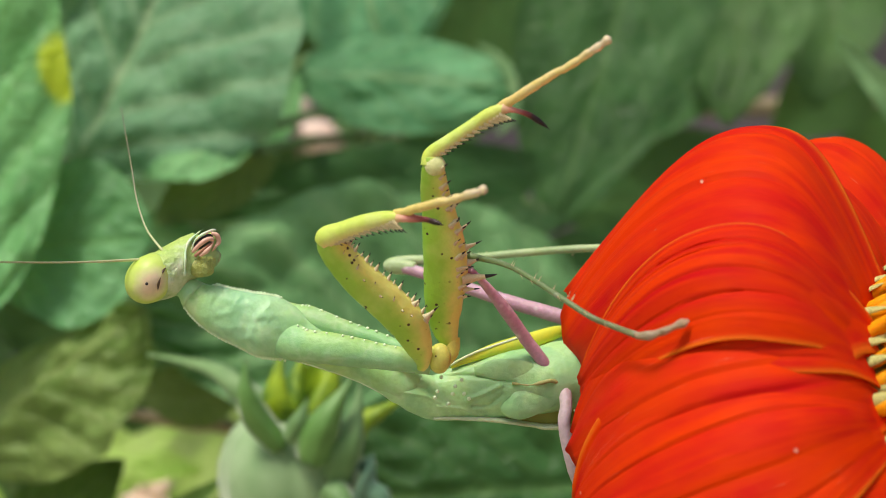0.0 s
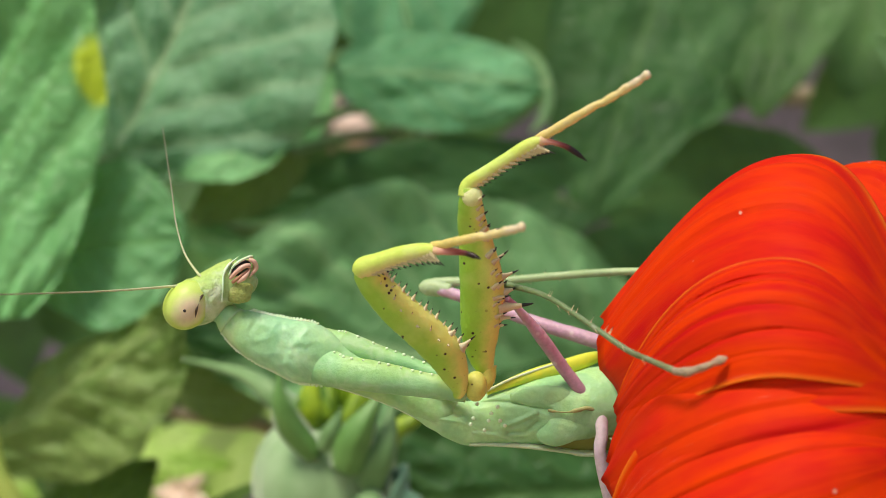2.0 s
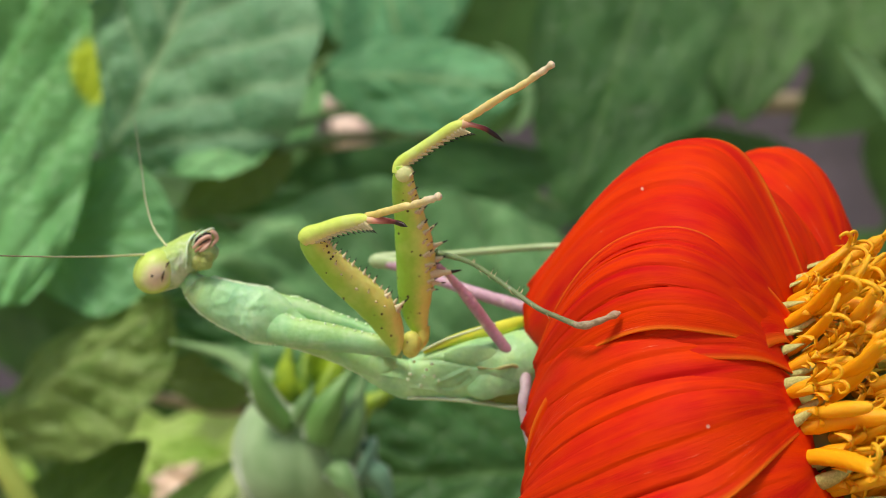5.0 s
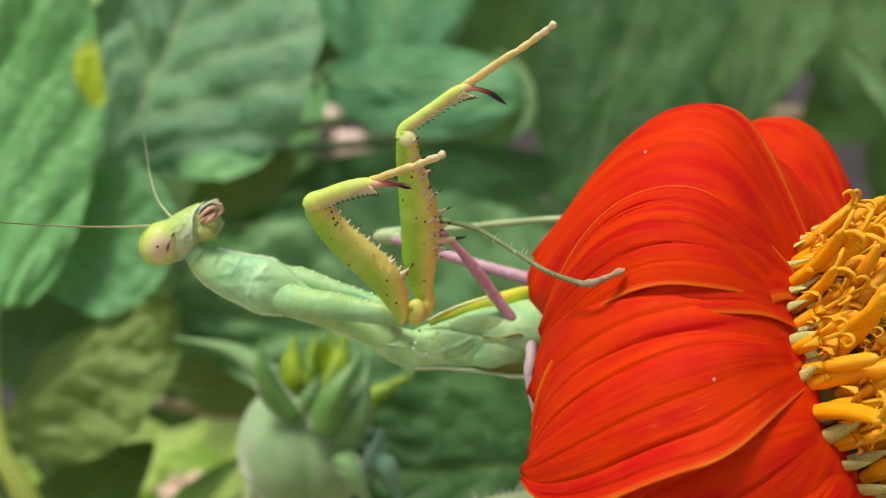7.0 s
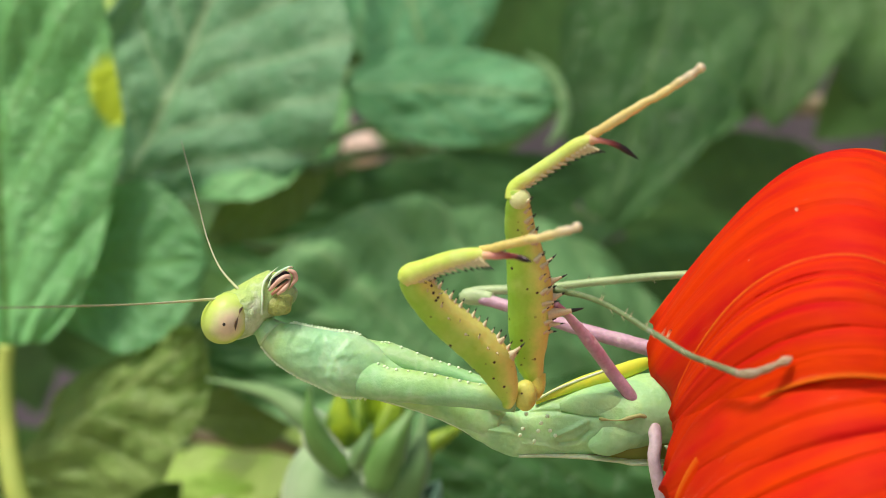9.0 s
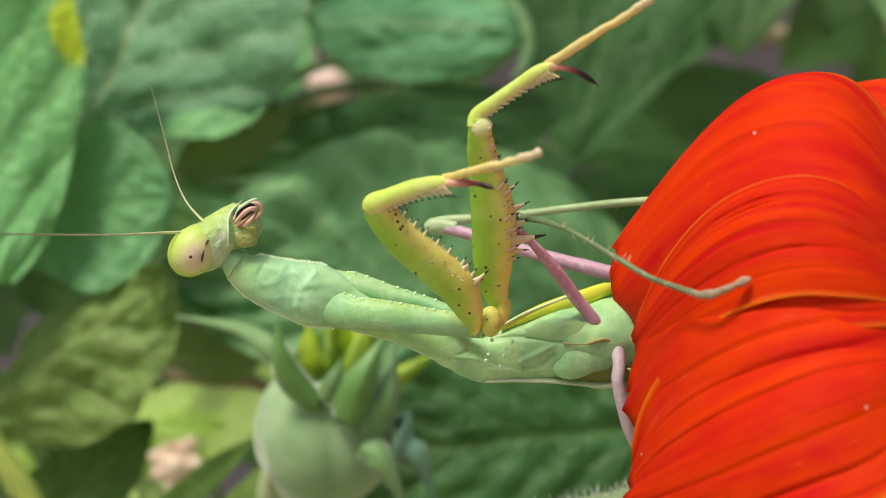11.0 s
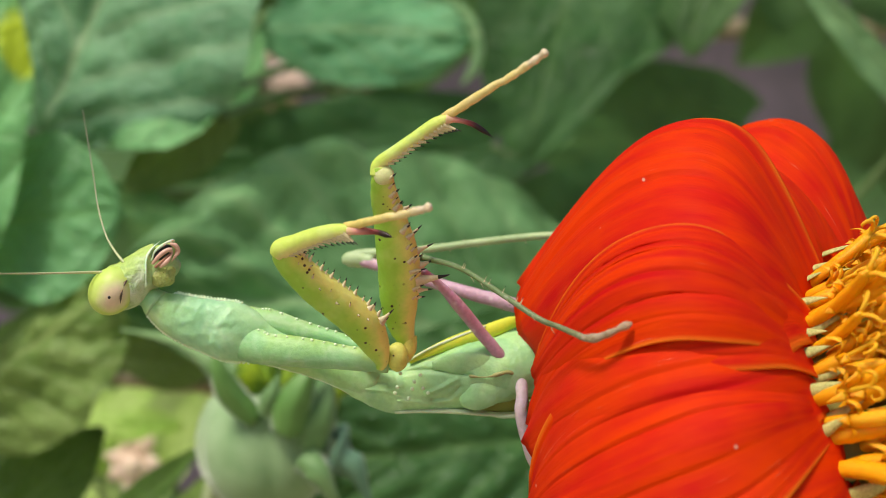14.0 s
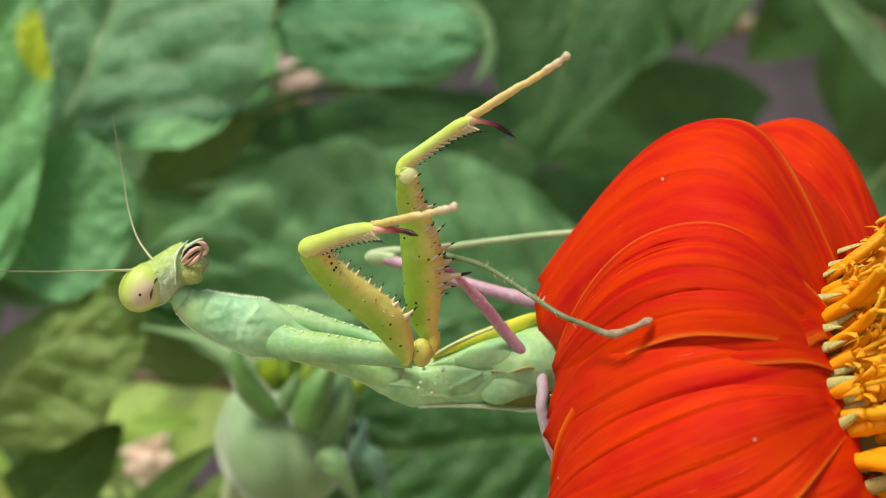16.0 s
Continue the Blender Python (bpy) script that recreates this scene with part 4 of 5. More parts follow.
E2 = AX.cross(E1)
HEAD = P(3.552, -2.369, -1.088)
RIM = 1.31


def round_axis(h, r, deg):
    a = radians(deg)
    return HEAD + AX * h + (E1 * math.cos(a) + E2 * math.sin(a)) * r


def petal_mesh(deg, half=0.98, reach=1.0, lift=0.0, tilt=0.0, swell=1.0, seed=0.0, tip=0.74, arch=0.22, twist=0.0, back=-0.65):
    """One ray petal: rises from the rim, bends outward and back; pleated along its length."""
    ctrl = [(0.05, RIM - 0.04), (0.30, RIM + 0.64 * swell), (back, RIM + 1.84 * swell), (-1.95 * reach, RIM + tip)]

    def at(u, v):
        k = 1 - u
        b = (k ** 3, 3 * k * k * u, 3 * k * u * u, u ** 3)
        h = sum(w * c[0] for w, c in zip(b, ctrl))
        r = sum(w * c[1] for w, c in zip(b, ctrl))
        root = 0.24 if half > 0.7 else 0.5
        w = half * (root + (1 - root) * smooth01(u / 0.5))
        if u > 0.7:
            w *= math.sqrt(max(0.0, 1 - ((u - 0.7) / 0.31) ** 2))
        pleat = 0.010 * math.sin(v * 8.5 + seed) * math.sin(math.pi * min(u * 1.15, 1)) + 0.004 * math.sin(v * 21 + seed * 2)
        # creases: a sharp step on one side, a slow rise on the other
        groove = 0.0
        for k in range(8):
            c = -0.86 + 0.235 * k + 0.07 * math.sin(seed * 3.1 + 2.3 * k) + 0.05 * math.sin(u * 3 + k)
            if v > c - 0.02:
                deep = 0.032 + 0.026 * math.sin(seed * 1.3 + k * 1.9)
                groove -= deep * math.exp(-(v - c) / 0.10) * smooth01((v - c + 0.02) / 0.025)
        groove *= min(1.0, half / 0.7)
        r += lift * smooth01(u * 3) + tilt * v * smooth01(u * 2) - (arch + 0.25 * (1 - u) ** 2) * v * v + (pleat + groove * math.sin(math.pi * u)) * (0.4 + 0.6 * u)
        r += 0.05 * noise.noise(Vector((u * 2.2, v * 1.5, seed * 3)))
        h += 0.12 * noise.noise(Vector((seed, v * 2, u))) * u
        side = v * w + twist * u
        return round_axis(h, r, deg + math.degrees(side / max(r, 1.0)))
    return sheet(bmesh.new(), at, 48, 100, 0.015)


def flower():
    top = thing("orange_flower", P(0.2, 2.0, -80), "orange-red flower with reflexed pleated petals and a golden disc", "flower")
    # direction round the axis, half breadth, reach, lift over its neighbours, tilt, swell, radius of the tip, arch across, sideways lean, how far back it bulges
    rows = [(-75, 1.0, 1.0, 0.02, -0.05, 1.0, 0.7, 0.3, 0, -0.65), (-48, 0.95, 1.0, 0.0, -0.03, 1.1, 0.6, 0.4, 0, -0.65),
            (-20.5, 0.80, 1.10, 0.20, -0.04, 1.42, 0.30, 0.80, -0.14, -0.41), (8, 0.85, 1.0, 0.0, -0.1, 1.0, 0.5, 0.3, 0.0, -0.4), (36.7, 1.19, 1.13, 0.20, -0.35, 0.965, 0.55, 0.14, -0.17, 0.10),
            (55.6, 0.46, 1.0, 0.190, -0.06, 0.970, 0.50, 0.05, -0.152, -0.037), (55.5, 0.50, 0.98, 0.120, -0.04, 0.86, 0.42, 0.10, 0.10, 0.05), (79.0, 0.74, 1.10, 0.085, 0.12, 0.955, 0.60, -0.02, 0.17, -0.45),
            (66, 0.95, 1.05, 0.04, 0.0, 0.925, 0.56, 0.10, 0.0, -0.35), (103, 0.95, 1.05, -0.03, -0.03, 0.95, 0.72, 0.16, 0.12, -0.5), (119, 0.5, 1.0, 0.16, 0.0, 0.8, 0.74, 0.3, 0.1, -0.65), (140, 0.9, 1.0, 0.0, 0.0, 0.85, 0.74, 0.25, 0, -0.65),
            (166, 1.0, 1.0, 0.06, 0.0, 0.9, 0.74, 0.25, 0, -0.65), (198, 1.0, 1.0, 0.0, 0.0, 1.0, 0.74, 0.25, 0, -0.65), (228, 1.0, 1.0, 0.06, 0.0, 1.0, 0.74, 0.25, 0, -0.65), (258, 1.0, 1.0, 0.0, 0.0, 1.0, 0.74, 0.25, 0, -0.65)]
    for i, (deg, half, reach, lift, tilt, swell, tip, arch, twist, back) in enumerate(rows):
        part("petal", petal_mesh(deg, half, reach, lift, tilt, swell, i * 1.7, tip, arch, twist, back), M_petal, top)
    # the cup that holds the petals, and the swollen hairy stalk
    cup = []
    for h, r in ((0.2, 0.8), (0.1, 1.15), (0.0, 1.24), (-0.25, 1.2), (-0.6, 0.95), (-0.95, 0.55), (-1.2, 0.36)):
        cup.append((*(HEAD + AX * h), r, r))
    part("receptacle", limb(bmesh.new(), cup, seg=32, n=26), M_sepal, top)
    b0 = HEAD - AX * 1.15
    stalk = [(*b0, 0.36, 0.36), (*(b0 - AX * 0.7 + Vector((-0.1, 0.1, -0.15))), 0.30, 0.30), (1.2, 0.4, -2.66, 0.26, 0.26), (-0.5, 1.5, -3.4, 0.25, 0.25), (-2.2, 2.4, -5.5, 0.27, 0.27), (-2.4, 2.8, -14, 0.32, 0.32), (0.2, 2.0, -82, 0.5, 0.5)]
    stem = part("stem", limb(bmesh.new(), stalk, seg=16, n=70), M_stem, top, "hairy green stem")
    rng = random.Random(3)
    hairs = bmesh.new()
    path = glide(stalk, 200)
    for i in range(1400):
        k = rng.uniform(4, 120)
        p = path[int(k)]
        t = (Vector(path[int(k) + 1][:3]) - Vector(p[:3])).normalized()
        o = t.orthogonal().normalized()
        o.rotate(Matrix.Rotation(rng.uniform(0, 6.283), 3, t))
        a = Vector(p[:3]) + o * p[3] * 0.97 + t * rng.uniform(-0.05, 0.05)
        e = a + o * rng.uniform(0.06, 0.16) + t * rng.uniform(-0.05, 0.05)
        s = t.cross(o) * 0.006
        hairs.faces.new([hairs.verts.new(q) for q in (a - s, a + s, e)])
        hairs.faces.new([hairs.verts.new(q) for q in (a - t * 0.006, a + t * 0.006, e)])
    tagged(part("hairs", hairs, M_hair, stem), kind="stuff")
    # disc: domed bed, open florets outside, pointed chaff scales within
    dome = []
    for h, r in ((0.05, 1.22), (0.18, 1.15), (0.32, 0.9), (0.42, 0.5), (0.45, 0.05)):
        dome.append((*(HEAD + AX * h), r, r))
    disc = part("disc", limb(bmesh.new(), dome, seg=32, n=16), M_bed, top)
    # one floret: tube, flared lobes, anther column; z along its length
    bm = bmesh.new()
    limb(bm, [(0, 0, 0, 0.035, 0.035), (0.0, 0, 0.12, 0.045, 0.045), (0.01, 0, 0.30, 0.075, 0.07), (0.012, 0, 0.46, 0.078, 0.075), (0.015, 0, 0.52, 0.07, 0.07)], seg=10, n=13)
    n0 = len(bm.faces)
    for k in range(5):
        a = 2 * math.pi * k / 5
        o = Vector((math.cos(a), math.sin(a), 0))
        s = Vector((-math.sin(a), math.cos(a), 0))
        p = [P(0.015, 0, 0.50) + o * 0.066, P(0.015, 0, 0.56) + o * 0.12, P(0.015, 0, 0.54) + o * 0.17, P(0.015, 0, 0.48) + o * 0.19]
        ws = (0.045, 0.05, 0.03, 0.002)
        vs = [[bm.verts.new(q - s * w), bm.verts.new(q + o * 0.004 + UP * 0.008), bm.verts.new(q + s * w)] for q, w in zip(p, ws)]
        for i in range(3):
            for j in range(2):
                bm.faces.new((vs[i][j], vs[i][j + 1], vs[i + 1][j + 1], vs[i + 1][j]))
    n1 = len(bm.faces)
    limb(bm, [(0.015, 0, 0.44, 0.06, 0.06), (0.02, 0, 0.60, 0.085, 0.08), (0.03, 0, 0.84, 0.092, 0.085), (0.045, 0, 1.0, 0.082, 0.078), (0.05, 0, 1.08, 0.05, 0.05), (0.052, 0, 1.11, 0.012, 0.012)], seg=10, n=16)
    bm.faces.ensure_lookup_table()
    for f in bm.faces[n1:]:
        f.material_index = 1
    for v in bm.verts:
        v.co.x, v.co.y = v.co.x * 0.82, v.co.y * 0.82
    closed = shared("floret", bm, [M_floret, M_anther])
    # an open one with two curled stigma arms
    bm = bmesh.new()
    limb(bm, [(0, 0, 0, 0.035, 0.035), (0.0, 0, 0.12, 0.05, 0.05), (0.01, 0, 0.30, 0.085, 0.08), (0.012, 0, 0.50, 0.085, 0.08), (0.015, 0, 0.56, 0.07, 0.07)], seg=10, n=13)
    for k in range(5):
        a = 2 * math.pi * k / 5 + 0.3
        o = Vector((math.cos(a), math.sin(a), 0))
        limb(bm, [(*(P(0.01, 0, 0.52) + o * 0.06), 0.05, 0.014), (*(P(0.01, 0, 0.64) + o * 0.13), 0.055, 0.014), (*(P(0.01, 0, 0.66 - 0.05 * (k % 2)) + o * 0.22), 0.035, 0.012), (*(P(0.01, 0, 0.62 - 0.10 * (k % 2)) + o * 0.28), 0.004, 0.004)], seg=6, n=9, ref=o)
    n1 = len(bm.faces)
    for sgn in (-1, 1):
        limb(bm, [(0.01, 0, 0.5, 0.022, 0.022), (0.01, 0, 0.78, 0.022, 0.022), (0.01 + sgn * 0.06, 0, 0.88, 0.022, 0.022), (0.01 + sgn * 0.13, 0, 0.87, 0.02, 0.02), (0.01 + sgn * 0.14, 0, 0.79, 0.014, 0.014), (0.01 + sgn * 0.09, 0, 0.78, 0.008, 0.008)], seg=7, n=19)
    bm.faces.ensure_lookup_table()
    for f in bm.faces[n1:]:
        f.material_index = 1
    for v in bm.verts:
        v.co.x, v.co.y = v.co.x * 0.85, v.co.y * 0.85
    opened = shared("open_floret", bm, [M_floret, M_anther])
    # a long one that bends over like a finger, its tip split and curled
    bm = bmesh.new()
    limb(bm, [(0, 0, 0, 0.035, 0.035), (0.0, 0, 0.14, 0.055, 0.05), (0.02, 0, 0.34, 0.082, 0.07), (0.07, 0.01, 0.58, 0.088, 0.066), (0.15, 0.02, 0.82, 0.088, 0.062), (0.25, 0.02, 1.02, 0.078, 0.055), (0.34, 0.02, 1.15, 0.055, 0.04), (0.38, 0.02, 1.19, 0.012, 0.012)], seg=12, n=30, rough=0.012)
    n1 = len(bm.faces)
    for sgn in (-1, 1):
        limb(bm, [(0.27, 0.02, 1.05, 0.03, 0.03), (0.34, 0.02 + sgn * 0.03, 1.20, 0.028, 0.028), (0.35, 0.02 + sgn * 0.10, 1.30, 0.026, 0.026), (0.30, 0.02 + sgn * 0.18, 1.33, 0.024, 0.024), (0.25, 0.02 + sgn * 0.20, 1.27, 0.018, 0.018), (0.27, 0.02 + sgn * 0.16, 1.23, 0.008, 0.008)], seg=7, n=20)
    bm.faces.ensure_lookup_table()
    for f in bm.faces[n1:]:
        f.material_index = 1
    bent = shared("bent_floret", bm, [M_floret, M_anther])
    # a chaff scale: a keeled blade with a sharp point
    def scale_mesh(name, mat, w, ln):
        def at(u, v):
            ww = w * (0.75 + 0.25 * math.sin(math.pi * u)) * (1 - u ** 3) + 0.002
            return P(ww * v, -0.05 - 0.5 * ww * (1 - v * v) + 0.06 * u * u, ln * u)
        return shared(name, sheet(bmesh.new(), at, 7, 4, 0.012), [mat])
    pale, green = scale_mesh("chaff", M_chaff, 0.075, 0.56), scale_mesh("inner_chaff", M_chaff_green, 0.055, 0.62)
    rng = random.Random(8)
    def set_on(data, name, r, deg, lean, h, size, turn=0.0):
        a = radians(deg)
        lean = lean * (0.35 + 0.65 * (0.5 - 0.5 * math.cos(a))) if lean > 6 else lean
        o = E1 * math.cos(a) + E2 * math.sin(a)
        d = (AX * math.cos(radians(lean)) + o * math.sin(radians(lean))).normalized()
        tang = AX.cross(o)
        d = (d + tang * rng.uniform(-0.24, 0.24)).normalized()
        x, y, z = axes_along(d, -o)
        if turn:
            q = Matrix.Rotation(turn, 3, z)
            x, y = q @ x, q @ y
        # the upper rim is younger: shorter and set lower
        young = 0.5 + 0.5 * math.cos(a)
        piece(name, data, disc, HEAD + AX * (h - 0.10 * young) + o * (r - 0.05 * young), x, y, z, size * (1 - 0.16 * young))
    for k in range(34):
        set_on(pale, "chaff", 1.34, k * 10.6 + rng.uniform(-3, 3), rng.uniform(4, 22), 0.02, rng.uniform(0.65, 0.95))
    for ring, (r, n, lean, h) in enumerate(((1.27, 50, 12, 0.0), (1.16, 44, 7, 0.06), (1.02, 36, 3, 0.12), (0.87, 26, 0, 0.18), (0.72, 16, 0, 0.24))):
        for k in range(n):
            data, nm = ((opened, "open_floret"), (bent, "bent_floret"), (closed, "floret"), (opened, "open_floret"), (bent, "bent_floret"))[(k * 7 + ring * 3) % 5]
            set_on(data, nm, r + rng.uniform(-0.04, 0.04), k * 360 / n + ring * 7 + rng.uniform(-4, 4), lean + rng.uniform(-14, 10), h + rng.uniform(-0.10, 0.06), rng.uniform(0.70, 1.0), rng.uniform(0, 6))
            if ring and k % 2:
                set_on(pale if ring == 1 else green, "chaff", r + 0.08, (k + 0.5) * 360 / n + ring * 7, lean, h - 0.05, rng.uniform(0.85, 1.0))
    for k in range(70):
        r = 0.66 * math.sqrt((k + 0.5) / 70)
        set_on(green, "inner_chaff", r, k * 137.5, r * 12 - 6, 0.42, rng.uniform(0.8, 1.05))


flower()


# ---- the mantis: hangs back down from the flower, forelegs raised ----
def spine_mesh(name, dark=0.5):
    bm = bmesh.new()
    limb(bm, [(0, 0, -0.1, 0.34, 0.34), (0.01, 0, 0.22, 0.18, 0.18), (0.03, 0, 1 - dark, 0.09, 0.09)], seg=7, n=6, cap=False)
    n = len(bm.faces)
    limb(bm, [(0.03, 0, 1 - dark, 0.09, 0.09), (0.06, 0, 0.9, 0.045, 0.045), (0.09, 0, 1.0, 0.008, 0.008)], seg=7, n=5)
    bm.faces.ensure_lookup_table()
    for f in bm.faces[n:]:
        f.material_index = 1
    return shared(name, bm, [M_pale, M_black])


SPINE = spine_mesh("spine", 0.38)
bm = bmesh.new()
ball(bm, P(0, 0, 0), Vector((1, 0, 0)), Vector((0, 1, 0)), Vector((0, 0, 1)), 8, 6)
WART = shared("wart", bm, [plain("white_wart", (0.78, 0.96, 0.66), 0.4, (0.70, 0.90, 0.56))])


def spine(parent, place, along, size, width=0.35, name="spine"):
    x, y, z = axes_along(along)
    ob = piece(name, SPINE, parent, place, x, y, z, size)
    ob.matrix_basis = ob.matrix_basis @ Matrix.Diagonal((width / 0.35, width / 0.35, 1, 1))


feelers = []


def carve(bm, lines, front=-1.4):
    """Raises ridges and sinks seams on the side that faces outward: points x, z; breadth; height."""
    for v in bm.verts:
        if v.co.y > front:
            continue
        up = 0.0
        for pts, width, height in lines:
            q = Vector((v.co.x, v.co.z))
            best = 9.0
            for k in range(max(1, len(pts) - 1)):
                p0 = Vector(pts[k])
                p1 = Vector(pts[min(k + 1, len(pts) - 1)])
                e = p1 - p0
                s = min(max((q - p0).dot(e) / e.length_squared, 0.0), 1.0) if e.length_squared > 0 else 0.0
                best = min(best, (q - p0 - e * s).length)
            if best < 3 * width:
                up += height * math.exp(-(best / width) ** 2)
        if up:
            v.co.y -= up * smooth01((front - v.co.y) / 0.12)
    return bm


def mantis():
    top = thing("praying_mantis", P(0.7, -1.45, -0.8), "green praying mantis with raised forelegs clinging to the flower", "mantis")
    # thorax: a long shield, broadest where the forelegs join, with a finely toothed pale margin
    shield = [(-2.185, -1.500, -0.050, 0.104, 0.065), (-2.120, -1.500, -0.110, 0.141, 0.088), (-2.025, -1.500, -0.165, 0.177, 0.110), (-1.890, -1.500, -0.225, 0.202, 0.125), (-1.745, -1.500, -0.275, 0.222, 0.138), (-1.600, -1.500, -0.320, 0.247, 0.153), (-1.470, -1.500, -0.365, 0.226, 0.140), (-1.280, -1.480, -0.455, 0.165, 0.115), (-0.970, -1.460, -0.580, 0.140, 0.105), (-0.690, -1.440, -0.700, 0.140, 0.105), (-0.485, -1.420, -0.805, 0.156, 0.125), (-0.345, -1.400, -0.885, 0.096, 0.058)]
    thorax = part("pronotum", carve(limb(bmesh.new(), shield, seg=110, n=230, rough=0.006), [
        ([(-1.53, -0.23), (-1.65, -0.25), (-1.70, -0.37), (-1.64, -0.48)], 0.03, 0.0090), ([(-1.79, -0.09), (-1.86, -0.21), (-1.95, -0.23)], 0.025, 0.0060),
        ([(-1.63, -0.28), (-1.72, -0.30), (-1.73, -0.37)], 0.025, -0.0080), ([(-1.93, -0.04), (-2.00, -0.16), (-1.99, -0.27)], 0.03, -0.0080),
        ([(-1.56, -0.16), (-1.61, -0.21), (-1.56, -0.26)], 0.02, 0.0070), ([(-2.04, -0.00), (-2.11, -0.09), (-2.18, -0.09)], 0.02, -0.0090),
        ([(-1.86, -0.12), (-1.79, -0.16), (-1.72, -0.14)], 0.03, 0.0060), ([(-1.72, -0.47), (-1.57, -0.53), (-1.43, -0.56)], 0.03, -0.0060)]), M_thorax, top, "pale green shield with finely toothed edges")
    path = glide(shield, 60)
    rng = random.Random(2)
    rim_low, rim_high = [], []
    for i in range(3, 52):
        p = path[i]
        t = (Vector(path[i + 1][:3]) - Vector(p[:3])).normalized()
        s = FRONT.cross(t).normalized()
        c = Vector(p[:3])
        low, high = (c - s * p[3], c + s * p[3]) if s.z > 0 else (c + s * p[3], c - s * p[3])
        rim_low.append((*(low + UP * 0.004), 0.011, 0.03))
        if 6 < i < 30:
            rim_high.append((*(high - UP * 0.004), 0.009, 0.03))
        if i < 36:
            for k in range(2):
                piece("tooth", WART, thorax, low + t * 0.025 * k + FRONT * 0.01 - UP * 0.006, Vector((1, 0, 0)), Vector((0, 1, 0)), UP, 0.007 + 0.006 * rng.random())
        if 8 < i < 30:
            piece("tooth", WART, thorax, high + FRONT * 0.01 + UP * 0.006, Vector((1, 0, 0)), Vector((0, 1, 0)), UP, 0.007 + 0.006 * rng.random())
    part("shield_rim", limb(bmesh.new(), rim_low, seg=8, n=90, rough=0.005), M_rim, thorax, "pale toothed rim")
    part("shield_rim", limb(bmesh.new(), rim_high, seg=8, n=50, rough=0.005), M_rim, thorax, "pale toothed rim")
    # middle and hind body, keeled below, wings folded along it
    body = [(-0.930, -1.420, -0.620, 0.110, 0.066), (-0.740, -1.420, -0.715, 0.105, 0.094), (-0.550, -1.420, -0.810, 0.130, 0.117), (-0.380, -1.400, -0.875, 0.165, 0.132), (-0.240, -1.380, -0.905, 0.185, 0.139), (-0.050, -1.370, -0.870, 0.220, 0.165), (0.140, -1.350, -0.840, 0.250, 0.200), (0.380, -1.330, -0.805, 0.275, 0.248), (0.620, -1.300, -0.775, 0.275, 0.289), (0.865, -1.250, -0.735, 0.285, 0.299), (1.5, -1.1, -0.74, 0.3, 0.32), (2.1, -0.7, -0.85, 0.2, 0.22), (2.4, -0.5, -0.9, 0.06, 0.06)]
    abdomen = part("body", carve(limb(bmesh.new(), body, seg=120, n=260, rough=0.006), [
        ([(-0.00, -0.91), (0.14, -0.85), (0.26, -0.79)], 0.014, 0.03), ([(-0.23, -0.96), (-0.05, -0.98), (0.14, -1.06)], 0.012, 0.016),
        ([(-0.26, -0.73), (-0.05, -0.72), (0.18, -0.72), (0.37, -0.77)], 0.016, -0.022), ([(0.04, -0.96), (0.18, -0.95), (0.28, -0.86)], 0.014, -0.024),
        ([(-0.14, -0.70), (0.04, -0.65), (0.23, -0.70)], 0.02, 0.014), ([(-0.49, -0.85), (-0.33, -0.87), (-0.16, -0.96)], 0.012, 0.012),
        ([(-0.66, -0.73), (-0.47, -0.80), (-0.33, -0.82)], 0.016, -0.012)]), M_body, top)
    part("side_plate", limb(bmesh.new(), [(0.280, -1.500, -0.905, 0.036, 0.018), (0.360, -1.530, -0.940, 0.120, 0.060), (0.500, -1.530, -0.915, 0.125, 0.063), (0.675, -1.500, -0.880, 0.090, 0.045), (0.795, -1.460, -0.865, 0.045, 0.023)], seg=28, n=40, rough=0.008), M_body, abdomen, "smooth green plate above a hip")
    part("side_plate", limb(bmesh.new(), [(0.060, -1.500, -0.685, 0.032, 0.013), (0.235, -1.540, -0.665, 0.085, 0.034), (0.435, -1.530, -0.680, 0.090, 0.036), (0.605, -1.510, -0.715, 0.055, 0.022), (0.700, -1.500, -0.725, 0.025, 0.010)], seg=28, n=40, rough=0.008), M_body, abdomen, "smooth green plate above a hip")
    part("hip_joint", limb(bmesh.new(), [(0.350, -1.580, -0.770, 0.010, 0.010), (0.490, -1.600, -0.780, 0.010, 0.010), (0.640, -1.600, -0.750, 0.020, 0.020), (0.720, -1.560, -0.760, 0.020, 0.020)], seg=12, n=24, rough=0.012), M_joint_brown, abdomen, "brownish hip joint")
    part("wing_membrane", limb(bmesh.new(), [(0.240, -1.400, -1.080, 0.010, 0.005), (0.520, -1.380, -1.060, 0.060, 0.030), (0.740, -1.340, -1.045, 0.095, 0.047), (0.935, -1.300, -1.050, 0.120, 0.060)], seg=14, n=20), M_membrane, abdomen, "olive wing membrane")
    part("wing_edge", limb(bmesh.new(), [(-0.130, -1.440, -0.650, 0.022, 0.016), (0.055, -1.420, -0.575, 0.038, 0.027), (0.260, -1.360, -0.515, 0.056, 0.039), (0.525, -1.280, -0.455, 0.065, 0.046), (0.740, -1.200, -0.395, 0.055, 0.038), (0.840, -1.160, -0.375, 0.025, 0.018)], seg=12, n=26), M_yellow, abdomen, "yellow edge of the folded wing")
